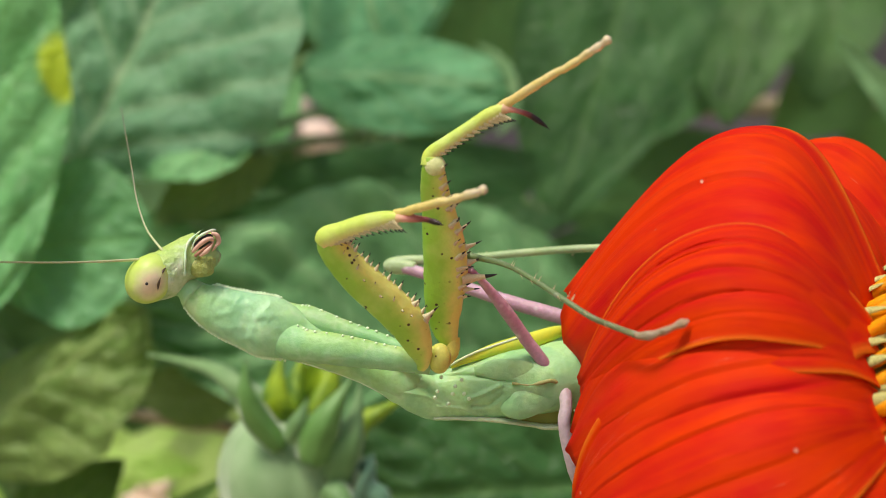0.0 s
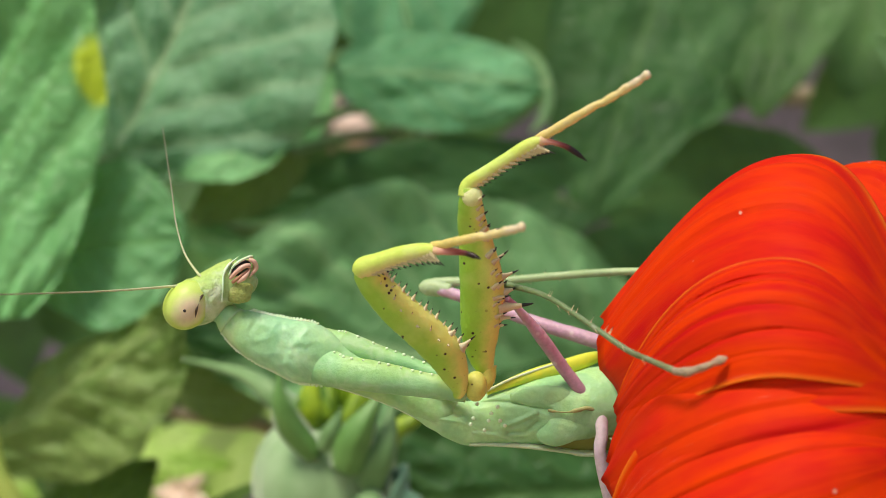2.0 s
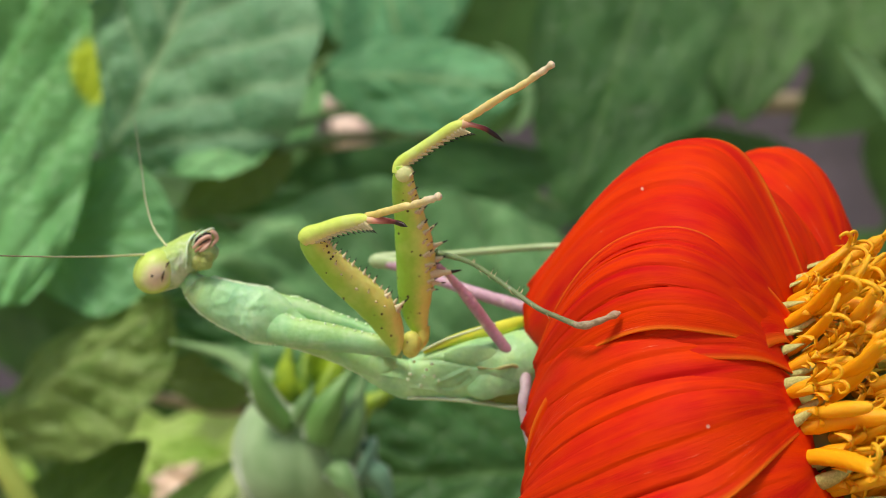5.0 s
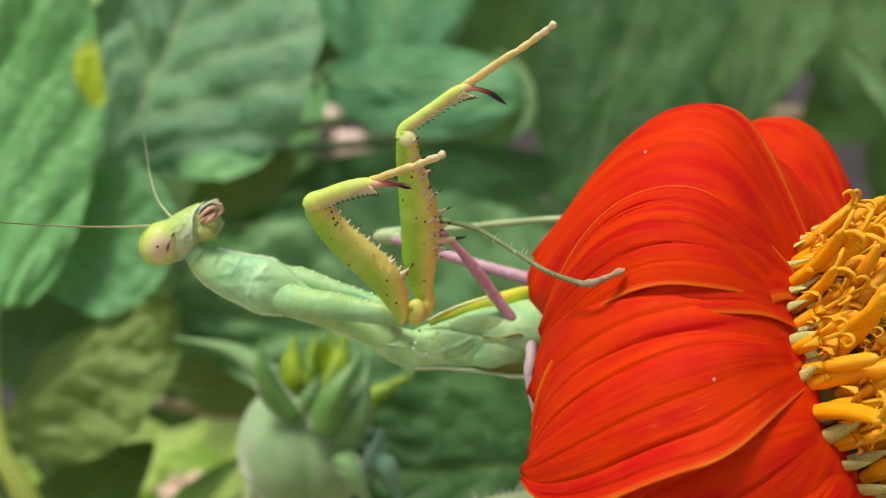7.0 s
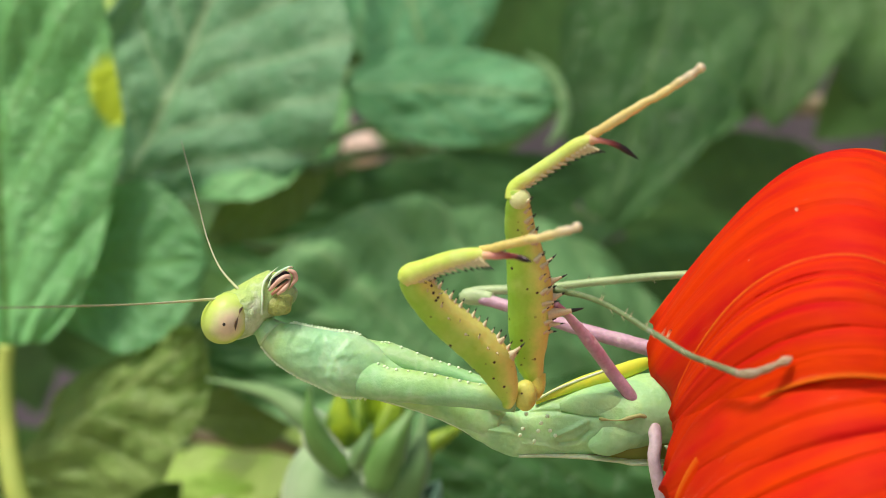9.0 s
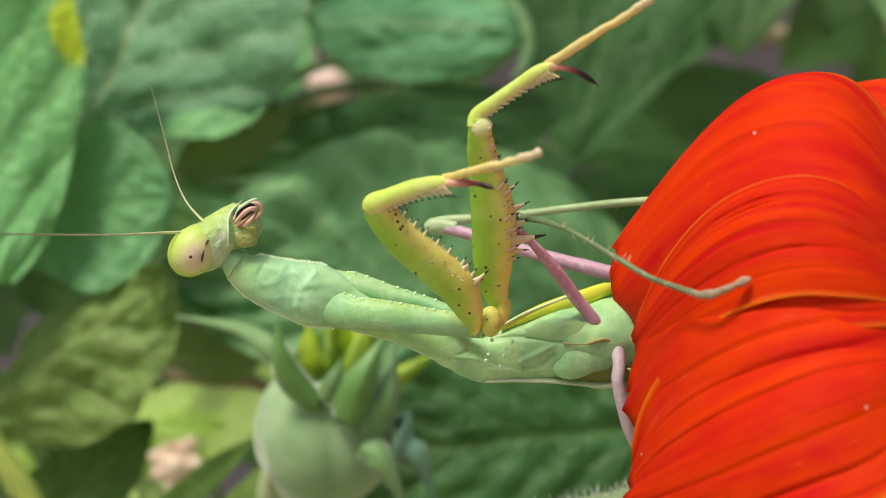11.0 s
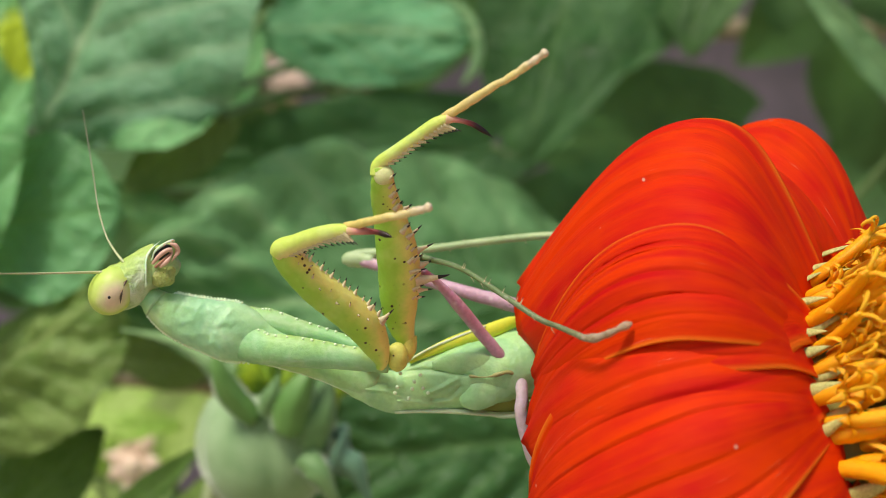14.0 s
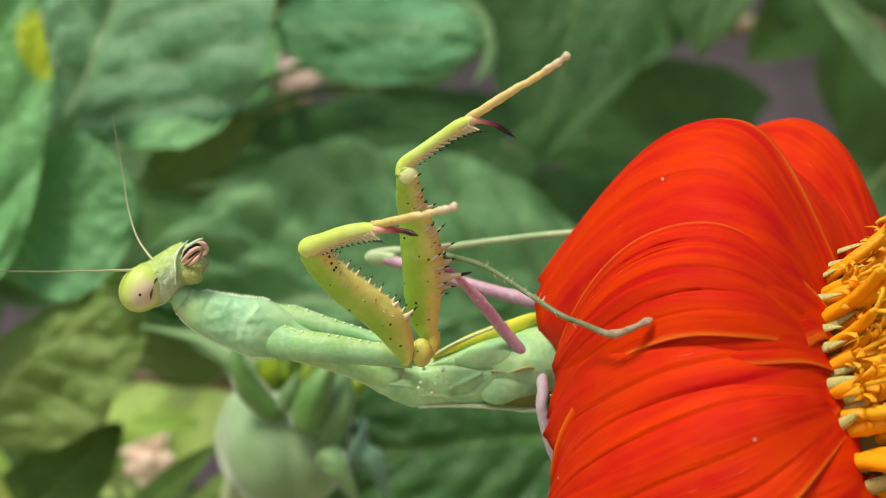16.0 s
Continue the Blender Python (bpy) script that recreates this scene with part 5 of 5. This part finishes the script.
    part("wing_edge", limb(bmesh.new(), [(-0.140, -1.470, -0.640, 0.010, 0.010), (0.040, -1.450, -0.550, 0.010, 0.010), (0.250, -1.390, -0.480, 0.010, 0.010), (0.520, -1.310, -0.400, 0.010, 0.010)], seg=8, n=26), M_wing, abdomen, "whitish line along the folded wing")
    part("wing", limb(bmesh.new(), [(-0.265, -1.440, -1.065, 0.016, 0.032), (-0.050, -1.450, -1.065, 0.015, 0.045), (0.240, -1.440, -1.080, 0.020, 0.080), (0.520, -1.400, -1.120, 0.020, 0.080), (0.765, -1.350, -1.145, 0.025, 0.102), (1.8, -0.8, -1.15, 0.03, 0.22), (2.6, -0.4, -1.2, 0.01, 0.05)], seg=16, n=34), M_wing, abdomen, "folded green wing with a whitish edge")
    for x, z in [(-0.24, -0.83), (-0.12, -0.85), (-0.03, -0.85), (-0.05, -0.74), (-0.21, -0.72), (-0.10, -0.79), (-0.15, -0.93), (0.01, -0.89), (-0.26, -0.88)]:
        piece("wart", WART, abdomen, P(x, -1.62 + 0.3 * abs(z + 0.80), z), Vector((1, 0, 0)), Vector((0, 1, 0)), UP, 0.016)

    # head: a broad wedge with bulging eyes and a blunt snout
    bm = limb(bmesh.new(), [(-2.600, -1.500, 0.060, 0.132, 0.118), (-2.505, -1.500, 0.060, 0.183, 0.229), (-2.395, -1.500, 0.085, 0.193, 0.241), (-2.285, -1.500, 0.170, 0.169, 0.220), (-2.175, -1.500, 0.225, 0.171, 0.171), (-2.075, -1.500, 0.280, 0.154, 0.131), (-2.015, -1.500, 0.335, 0.086, 0.069), (-1.980, -1.500, 0.335, 0.035, 0.025)], seg=48, n=60, rough=0.008)
    carve(bm, [([(-2.19, 0.35), (-2.21, 0.21), (-2.21, 0.08)], 0.014, 0.022), ([(-2.24, 0.19), (-2.31, 0.12), (-2.30, 0.05)], 0.012, -0.014), ([(-2.15, 0.32), (-2.16, 0.19), (-2.15, 0.07)], 0.02, -0.02),
               ([(-2.31, 0.32), (-2.24, 0.28), (-2.17, 0.33)], 0.014, 0.012), ([(-2.34, 0.19), (-2.35, 0.07), (-2.39, -0.06)], 0.012, -0.02), ([(-2.28, 0.10), (-2.30, 0.03)], 0.008, 0.014)], -1.5)
    head = part("head", bm, M_head, top, "lime green wedge-shaped head")
    for sy in (-1, 1):
        pole = Vector((0.30, sy * 1.0, -0.22)).normalized()
        ea = (Vector((0.62, 0, 0.78)) - pole * pole.dot(Vector((0.62, 0, 0.78)))).normalized()
        bm = ball(bmesh.new(), P(-2.490, -1.5 + sy * 0.13, 0.050), ea * 0.205, ea.cross(pole) * 0.178, pole * 0.175, 40, 30)
        eye = part("eye", bm, M_eye, head, "smooth cream and lime compound eye")
        if sy < 0:
            piece("pupil", WART_DARK, eye, P(*(-2.47, -1.85, 0.02)), Vector((1, 0, 0)), Vector((0, 1, 0)), UP, 0.0125)
            part("eye_seam", limb(bmesh.new(), [(-2.340, -1.700, 0.150, 0.000, 0.000), (-2.360, -1.750, 0.120, 0.010, 0.010), (-2.370, -1.780, 0.080, 0.000, 0.000), (-2.390, -1.790, 0.020, 0.010, 0.010), (-2.400, -1.770, -0.040, 0.000, 0.000)], seg=7, n=20), M_seam, eye, "dark seam round the eye")
    part("face_ridge", limb(bmesh.new(), [(-2.090, -1.540, 0.440, 0.000, 0.000), (-2.170, -1.630, 0.360, 0.010, 0.010), (-2.200, -1.680, 0.280, 0.010, 0.010), (-2.200, -1.700, 0.190, 0.010, 0.010), (-2.210, -1.680, 0.080, 0.010, 0.010)], seg=9, n=24, rough=0.006), M_rim, head)
    # mouthparts: a white upper lip over a dark gap and folded pink palps
    part("mouth", ball(bmesh.new(), P(*(-2.09, -1.58, 0.33)), Vector((0.085, 0, 0.06)), Vector((0, 0.085, 0)), Vector((-0.035, 0, 0.045)), 18, 14), M_black, head, "dark mouth opening")
    part("lip", limb(bmesh.new(), [(-2.160, -1.640, 0.280, 0.010, 0.010), (-2.130, -1.660, 0.350, 0.010, 0.010), (-2.070, -1.650, 0.400, 0.010, 0.010), (-2.010, -1.600, 0.430, 0.010, 0.010), (-1.990, -1.550, 0.430, 0.010, 0.010)], seg=12, n=24, rough=0.006), M_rim, head, "pale upper lip")
    for rows, mm in (([(-2.150, -1.670, 0.260, 0.010, 0.010), (-2.090, -1.700, 0.320, 0.020, 0.020), (-2.030, -1.690, 0.360, 0.020, 0.020), (-2.000, -1.660, 0.360, 0.020, 0.020)], M_mouth),
                     ([(-2.130, -1.670, 0.230, 0.010, 0.010), (-2.070, -1.700, 0.280, 0.010, 0.010), (-2.020, -1.680, 0.320, 0.010, 0.010), (-2.000, -1.640, 0.330, 0.010, 0.010)], M_mouth_deep),
                     ([(-2.090, -1.680, 0.230, 0.010, 0.010), (-2.040, -1.690, 0.270, 0.020, 0.020), (-2.000, -1.670, 0.320, 0.010, 0.010), (-2.000, -1.620, 0.350, 0.010, 0.010)], M_mouth),
                     ([(-2.010, -1.620, 0.410, 0.010, 0.010), (-1.970, -1.600, 0.390, 0.020, 0.020), (-1.960, -1.580, 0.340, 0.020, 0.020), (-1.990, -1.600, 0.290, 0.010, 0.010), (-2.020, -1.600, 0.250, 0.000, 0.000)], M_mouth)):
        part("palp", limb(bmesh.new(), rows, seg=12, n=24, rough=0.006), mm, head)
    part("jaw", limb(bmesh.new(), [(-2.170, -1.560, 0.165, 0.045, 0.032), (-2.125, -1.600, 0.145, 0.085, 0.060), (-2.075, -1.600, 0.155, 0.095, 0.067), (-2.030, -1.580, 0.180, 0.071, 0.049), (-2.015, -1.540, 0.180, 0.030, 0.021)], seg=24, n=36, rough=0.014), M_jaw, head)
    part("neck", limb(bmesh.new(), [(-2.370, -1.480, 0.020, 0.106, 0.106), (-2.250, -1.480, -0.010, 0.092, 0.092), (-2.160, -1.500, -0.085, 0.124, 0.112)], seg=20, n=16, rough=0.01), M_thorax, head)
    feelers.append(part("antenna", limb(bmesh.new(), [(-2.36, -1.6, 0.25, 0.016, 0.016), (-2.42, -1.58, 0.30, 0.011, 0.011), (-2.56, -1.4, 0.45, 0.008, 0.008), (-2.68, -1.15, 0.68, 0.006, 0.006), (-2.78, -0.85, 0.95, 0.005, 0.005), (-2.98, -0.30, 1.50, 0.003, 0.003)], seg=7, n=40), M_antenna, head))
    feelers.append(part("antenna", limb(bmesh.new(), [(-2.5, -1.66, 0.20, 0.016, 0.016), (-2.6, -1.72, 0.20, 0.012, 0.012), (-2.85, -1.95, 0.19, 0.009, 0.009), (-3.1, -2.25, 0.19, 0.007, 0.007), (-3.4, -2.7, 0.205, 0.006, 0.006), (-3.75, -3.3, 0.23, 0.004, 0.004)], seg=7, n=40), M_antenna, head))

    # forelegs, from the hip outward
    def along(rows, f):
        """The point, direction and half breadth at the share f of a limb."""
        pts = glide(rows, 81)
        k = min(int(f * 80), 79)
        return Vector(pts[k][:3]), (Vector(pts[k + 1][:3]) - Vector(pts[k][:3])).normalized(), pts[k][3], pts[k][4]

    def foreleg(coxa_rows, femur_rows, tibia_rows, claw_rows, foot, spines, comb, warts):
        coxa = part("coxa", limb(bmesh.new(), coxa_rows, seg=24, n=50, rough=0.005), M_coxa_pale, top)
        rngc = random.Random(warts)
        for i in range(warts):
            p, d, w, dep = along(coxa_rows, 0.22 + 0.68 * i / warts + 0.02 * rngc.random())
            piece("tubercle", WART, coxa, p + FRONT.cross(d).normalized() * w * (1 if FRONT.cross(d).z > 0 else -1) * 0.93 + FRONT * dep * 0.4, Vector((1, 0, 0)), Vector((0, 1, 0)), UP, 0.009 + 0.007 * rngc.random())
        femur = part("femur", limb(bmesh.new(), femur_rows, seg=28, n=56, rough=0.005), M_femur, top, "lime and yellow spiny thigh with dark specks")
        for a, b in spines:
            a, b = Vector(a), Vector(b)
            spine(femur, a, b - a, (b - a).length * 1.1, 0.27 if (b - a).length > 0.1 else 0.38)
        for f0, f1, n, off, size in comb:
            for i in range(n):
                p, d, w, dep = along(femur_rows, f0 + (f1 - f0) * i / (n - 1))
                s = FRONT.cross(d).normalized()
                s = s if s.x > 0 else -s
                z = math.sqrt(1 - off * off) * dep
                spine(femur, p + s * w * off * 0.97 + FRONT * z * 0.98, s * (0.2 + off) + FRONT * (1.1 - off) + UP * 0.35, size * (1.0 + 0.5 * (i % 2)), 0.34)
        el = Vector(femur_rows[-2][:3])
        part("knee", ball(bmesh.new(), el + FRONT * 0.012 + Vector((0.014, 0, 0.0)), Vector((0.08, 0, 0.012)), FRONT * 0.045, Vector((-0.012, 0, 0.075)), 16, 12, dent=0.2), M_knee, femur, "cream knee joint")
        tibia = part("tibia", limb(bmesh.new(), tibia_rows, seg=20, n=40), M_tibia, top, "lime shin with a comb of spines")
        for i in range(13):
            f = 0.30 + 0.052 * i
            p, d, w, dep = along(tibia_rows, f)
            s = FRONT.cross(d).normalized()
            s = -s if s.z > 0 else s
            spine(tibia, p + s * w * 0.9 + FRONT * 0.015, s * 0.8 + d * 0.9, 0.05 + 0.075 * f ** 3 + 0.02 * f, 0.42 - 0.2 * f)
        part("claw", limb(bmesh.new(), claw_rows, seg=14, n=30), M_claw, tibia, "dark-tipped curved claw")
        wr, ft = Vector(tibia_rows[-1][:3]), Vector(foot)
        g = ft - wr
        sd = UP
        tr_rows = [(*(wr + sd * 0.03 - g * 0.06), 0.034, 0.03)]
        for f in (0.1, 0.3, 0.52):
            tr_rows.append((*(wr + g * f + sd * 0.025 * (1 - f)), 0.034 - 0.010 * f, 0.028))
        for f0, f1 in ((0.58, 0.69), (0.72, 0.80), (0.83, 0.89)):
            tr_rows.append((*(wr + g * f0), 0.025, 0.024))
            tr_rows.append((*(wr + g * f1), 0.030, 0.028))
        tr_rows.append((*(wr + g * 0.93), 0.022, 0.022))
        tr_rows.append((*(wr + g * 0.98), 0.032, 0.028))
        tr_rows.append((*ft, 0.02, 0.016))
        part("tarsus", limb(bmesh.new(), tr_rows, seg=12, n=80, rough=0.008), M_tarsus, top, "jointed straw-coloured foot")

    foreleg([(-1.750, -1.360, -0.425, 0.035, 0.028), (-1.605, -1.460, -0.430, 0.101, 0.081), (-1.390, -1.560, -0.445, 0.148, 0.118), (-1.260, -1.640, -0.470, 0.130, 0.104), (-1.000, -1.720, -0.495, 0.125, 0.100), (-0.730, -1.750, -0.535, 0.105, 0.084), (-0.490, -1.800, -0.570, 0.090, 0.072), (-0.300, -1.840, -0.625, 0.055, 0.044)],
            [(-0.370, -1.860, -0.635, 0.034, 0.020), (-0.360, -1.900, -0.565, 0.060, 0.036), (-0.400, -1.970, -0.430, 0.112, 0.067), (-0.480, -2.060, -0.265, 0.145, 0.087), (-0.630, -2.150, -0.105, 0.145, 0.087), (-0.800, -2.240, 0.045, 0.138, 0.083), (-0.950, -2.320, 0.205, 0.123, 0.074), (-1.030, -2.380, 0.315, 0.110, 0.066), (-1.035, -2.390, 0.380, 0.085, 0.051), (-1.040, -2.400, 0.410, 0.050, 0.030)],
            [(-1.115, -2.420, 0.335, 0.051, 0.044), (-1.070, -2.440, 0.385, 0.078, 0.067), (-0.955, -2.500, 0.430, 0.068, 0.058), (-0.795, -2.590, 0.485, 0.064, 0.054), (-0.640, -2.700, 0.520, 0.054, 0.046), (-0.540, -2.770, 0.530, 0.032, 0.027)],
            [(-0.560, -2.780, 0.520, 0.030, 0.030), (-0.470, -2.830, 0.520, 0.030, 0.030), (-0.360, -2.890, 0.510, 0.020, 0.020), (-0.290, -2.940, 0.490, 0.020, 0.020), (-0.240, -2.980, 0.470, 0.000, 0.000)], (0.01, -3.58, 0.7),
            [((-0.870, -2.360, 0.240), (-0.840, -2.380, 0.250)),
               ((-0.340, -2.130, -0.210), (-0.250, -2.150, -0.140)),
               ((-0.450, -2.170, -0.200), (-0.440, -2.190, -0.210)),
               ((-0.340, -2.110, -0.240), (-0.290, -2.130, -0.200)),
               ((-0.430, -2.200, -0.110), (-0.380, -2.220, -0.070)),
               ((-0.520, -2.200, -0.160), (-0.510, -2.220, -0.170)),
               ((-0.680, -2.310, -0.050), (-0.660, -2.330, -0.060)),
               ((-0.800, -2.380, 0.070), (-0.790, -2.400, 0.060))],
            [(0.31, 0.90, 22, 0.98, 0.047), (0.36, 0.80, 6, 0.35, 0.03)], 14)
    foreleg([(-1.580, -1.400, -0.175, 0.065, 0.059), (-1.380, -1.420, -0.230, 0.080, 0.072), (-1.280, -1.430, -0.270, 0.110, 0.099), (-0.970, -1.460, -0.370, 0.090, 0.081), (-0.735, -1.520, -0.430, 0.070, 0.063), (-0.500, -1.600, -0.500, 0.060, 0.054), (-0.260, -1.700, -0.535, 0.055, 0.049)],
            [(-0.145, -1.760, -0.470, 0.056, 0.034), (-0.190, -1.800, -0.295, 0.111, 0.067), (-0.200, -1.880, -0.095, 0.150, 0.090), (-0.190, -1.980, 0.140, 0.170, 0.102), (-0.215, -2.100, 0.370, 0.155, 0.093), (-0.255, -2.200, 0.590, 0.125, 0.075), (-0.280, -2.270, 0.700, 0.110, 0.066), (-0.295, -2.360, 0.815, 0.095, 0.057), (-0.305, -2.420, 0.910, 0.076, 0.045), (-0.315, -2.430, 0.970, 0.056, 0.034)],
            [(-0.330, -2.410, 0.905, 0.062, 0.053), (-0.315, -2.420, 0.990, 0.054, 0.046), (-0.195, -2.480, 1.075, 0.049, 0.042), (-0.035, -2.550, 1.180, 0.047, 0.040), (0.105, -2.620, 1.265, 0.051, 0.044), (0.205, -2.670, 1.305, 0.038, 0.032)],
            [(0.180, -2.670, 1.300, 0.040, 0.040), (0.260, -2.680, 1.290, 0.020, 0.020), (0.360, -2.690, 1.260, 0.020, 0.020), (0.440, -2.700, 1.210, 0.020, 0.020), (0.520, -2.700, 1.150, 0.000, 0.000)], (0.86, -3.25, 1.72),
            [((-0.140, -2.220, 0.640), (-0.080, -2.240, 0.670)),
               ((-0.090, -2.120, 0.440), (-0.010, -2.140, 0.500)),
               ((-0.040, -2.050, 0.310), (0.070, -2.070, 0.350)),
               ((-0.020, -2.000, 0.190), (0.070, -2.020, 0.220)),
               ((-0.040, -1.980, 0.070), (0.180, -2.000, 0.090)),
               ((-0.040, -1.950, -0.010), (0.060, -1.970, -0.010)),
               ((-0.070, -1.920, -0.070), (-0.000, -1.940, -0.070)),
               ((-0.100, -2.060, 0.150), (0.010, -2.080, 0.160))],
            [(0.32, 0.84, 10, 0.52, 0.065), (0.24, 0.60, 9, 0.72, 0.06)], 12)
    part("trochanter", ball(bmesh.new(), P(*(-0.23, -1.84, -0.55)), Vector((0.088, 0, 0.0)), Vector((0, 0.09, 0)), Vector((0.0, 0, 0.118)), 20, 14, dent=0.06), M_joint, top, "yellow joint")
    part("trochanter", limb(bmesh.new(), [(-0.145, -1.740, -0.405, 0.079, 0.071), (-0.140, -1.760, -0.505, 0.062, 0.056), (-0.195, -1.760, -0.590, 0.049, 0.044)], seg=18, n=16), M_joint, top, "yellow joint")

    # walking legs
    def leg(thigh, shin, foot, mats, label=""):
        part("femur", limb(bmesh.new(), thigh, seg=14, n=26, rough=0.004), mats[0], top, label)
        if shin:
            part("tibia", limb(bmesh.new(), shin, seg=12, n=30), mats[1], top)
        if foot:
            part("tarsus", limb(bmesh.new(), foot, seg=10, n=40, rough=0.012), mats[2], top)
    leg([(0.690, -1.440, -0.740, 0.030, 0.030), (0.620, -1.500, -0.630, 0.050, 0.050), (0.460, -1.560, -0.420, 0.050, 0.050), (0.260, -1.700, -0.150, 0.050, 0.050), (0.100, -1.820, 0.040, 0.030, 0.030), (-0.010, -1.920, 0.140, 0.030, 0.030)],
        [(-0.03, -1.93, 0.25, 0.04, 0.04), (0.03, -1.96, 0.235, 0.026, 0.026), (0.279, -2.250, 0.170, 0.021, 0.021), (0.566, -2.647, -0.012, 0.021, 0.021), (0.784, -2.897, -0.158, 0.021, 0.021), (0.932, -2.950, -0.221, 0.021, 0.021), (1.052, -3.210, -0.262, 0.024, 0.024)],
        [(1.052, -3.210, -0.262, 0.026, 0.026), (1.114, -3.290, -0.263, 0.029, 0.029), (1.178, -3.330, -0.239, 0.022, 0.022), (1.230, -3.350, -0.215, 0.029, 0.029), (1.274, -3.360, -0.197, 0.022, 0.022), (1.327, -3.370, -0.174, 0.027, 0.027), (1.372, -3.370, -0.155, 0.013, 0.013)],
        (M_mauve, M_greyleg_dark, M_foot), "mauve thigh of a walking leg")
    leg([(1.6, -1.1, -0.52, 0.06, 0.06), (0.9, -0.9, -0.31, 0.065, 0.06), (0.3, -0.65, -0.14, 0.055, 0.05), (-0.3, -0.36, 0.05, 0.05, 0.05), (-0.55, -0.24, 0.12, 0.055, 0.05)],
        [(-0.60, -0.23, 0.13, 0.05, 0.05), (-0.5, -0.24, 0.17, 0.045, 0.045), (0.0, -0.32, 0.19, 0.036, 0.036), (0.5, -0.42, 0.24, 0.034, 0.034), (1.06, -0.5, 0.285, 0.034, 0.034), (1.7, -0.6, 0.30, 0.03, 0.03)],
        None, (M_mauve, M_greyleg, M_foot), "mauve thigh of a walking leg")
    part("knee", limb(bmesh.new(), [(-0.68, -0.22, 0.12, 0.03, 0.03), (-0.62, -0.23, 0.125, 0.07, 0.06), (-0.52, -0.25, 0.12, 0.075, 0.06), (-0.40, -0.30, 0.10, 0.055, 0.05)], seg=14, n=18), M_greyleg, top, "pale green knee of a walking leg")
    leg([(0.690, -1.500, -0.780, 0.040, 0.040), (0.770, -1.520, -0.830, 0.050, 0.050), (0.780, -1.580, -0.950, 0.050, 0.050), (0.770, -1.620, -1.150, 0.050, 0.050), (0.95, -1.5, -1.65, 0.05, 0.05), (1.5, -1.1, -1.9, 0.045, 0.045)], None,
        [(1.5, -1.1, -1.9, 0.04, 0.04), (2.2, -0.9, -1.95, 0.03, 0.03)], (M_mauve_pale, M_greyleg, M_foot), "pale mauve thigh of a hind leg")
    rng3 = random.Random(9)
    for k in range(26):
        f = rng3.random()
        if k % 2:
            p, q = Vector((0.0, -0.32, 0.19)), Vector((1.06, -0.5, 0.285))
        else:
            p, q = Vector((0.28, -2.30, 0.169)), Vector((0.90, -3.43, -0.206))
        spine(top, p.lerp(q, f) + UP * (0.02 if k % 3 else -0.02), Vector((0.5, -0.3 * rng3.random(), 1.0 if k % 3 else -1.0)), 0.06, 0.08, "hair")
    part("tarsus", limb(bmesh.new(), [(1.3, -1.6, -1.05, 0.03, 0.03), (0.95, -1.72, -1.02, 0.028, 0.028), (0.86, -1.74, -0.98, 0.02, 0.02), (0.82, -1.75, -0.96, 0.006, 0.006)], seg=9, n=16), M_greyleg, top)
    return top


bm = bmesh.new()
ball(bm, P(0, 0, 0), Vector((1, 0, 0)), Vector((0, 1, 0)), Vector((0, 0, 1)), 8, 6)
WART_DARK = shared("dot", bm, [M_black])
insect = mantis()


# ---- what moves ----
def swing(ob, pivot, rows):
    """A feeler turns about its root, in the space of its thing: seconds, degrees in the plane of the view, degrees sideways."""
    b = (pivot - root_cm(ob)) * 0.01
    walk(ob, [(t, Matrix.Translation(b) @ pose(0, 0, 0, a2, a, 0) @ Matrix.Translation(-b)) for t, a, a2 in rows])


def motions():
    swing(feelers[0], P(-2.36, -1.6, 0.25), [(0, 0, 0), (1.5, 2, 1), (2.5, 1, -1), (4, 0, 0), (6.5, 0, 0), (8.5, -3, 2), (10, -2, 0), (12.5, 0.5, 0), (14.5, 3, 1), (16.0, 3, 0)])
    swing(feelers[1], P(-2.5, -1.66, 0.20), [(0, 0, 0), (1.5, -1, 0), (2.5, 1, 1), (4, 0, 0), (6.5, 0, 0), (8.5, 1, 1), (10, 2.5, 0), (12.5, 5.5, 0), (14.5, 7.5, 0), (16.0, 7.5, 0)])


motions()
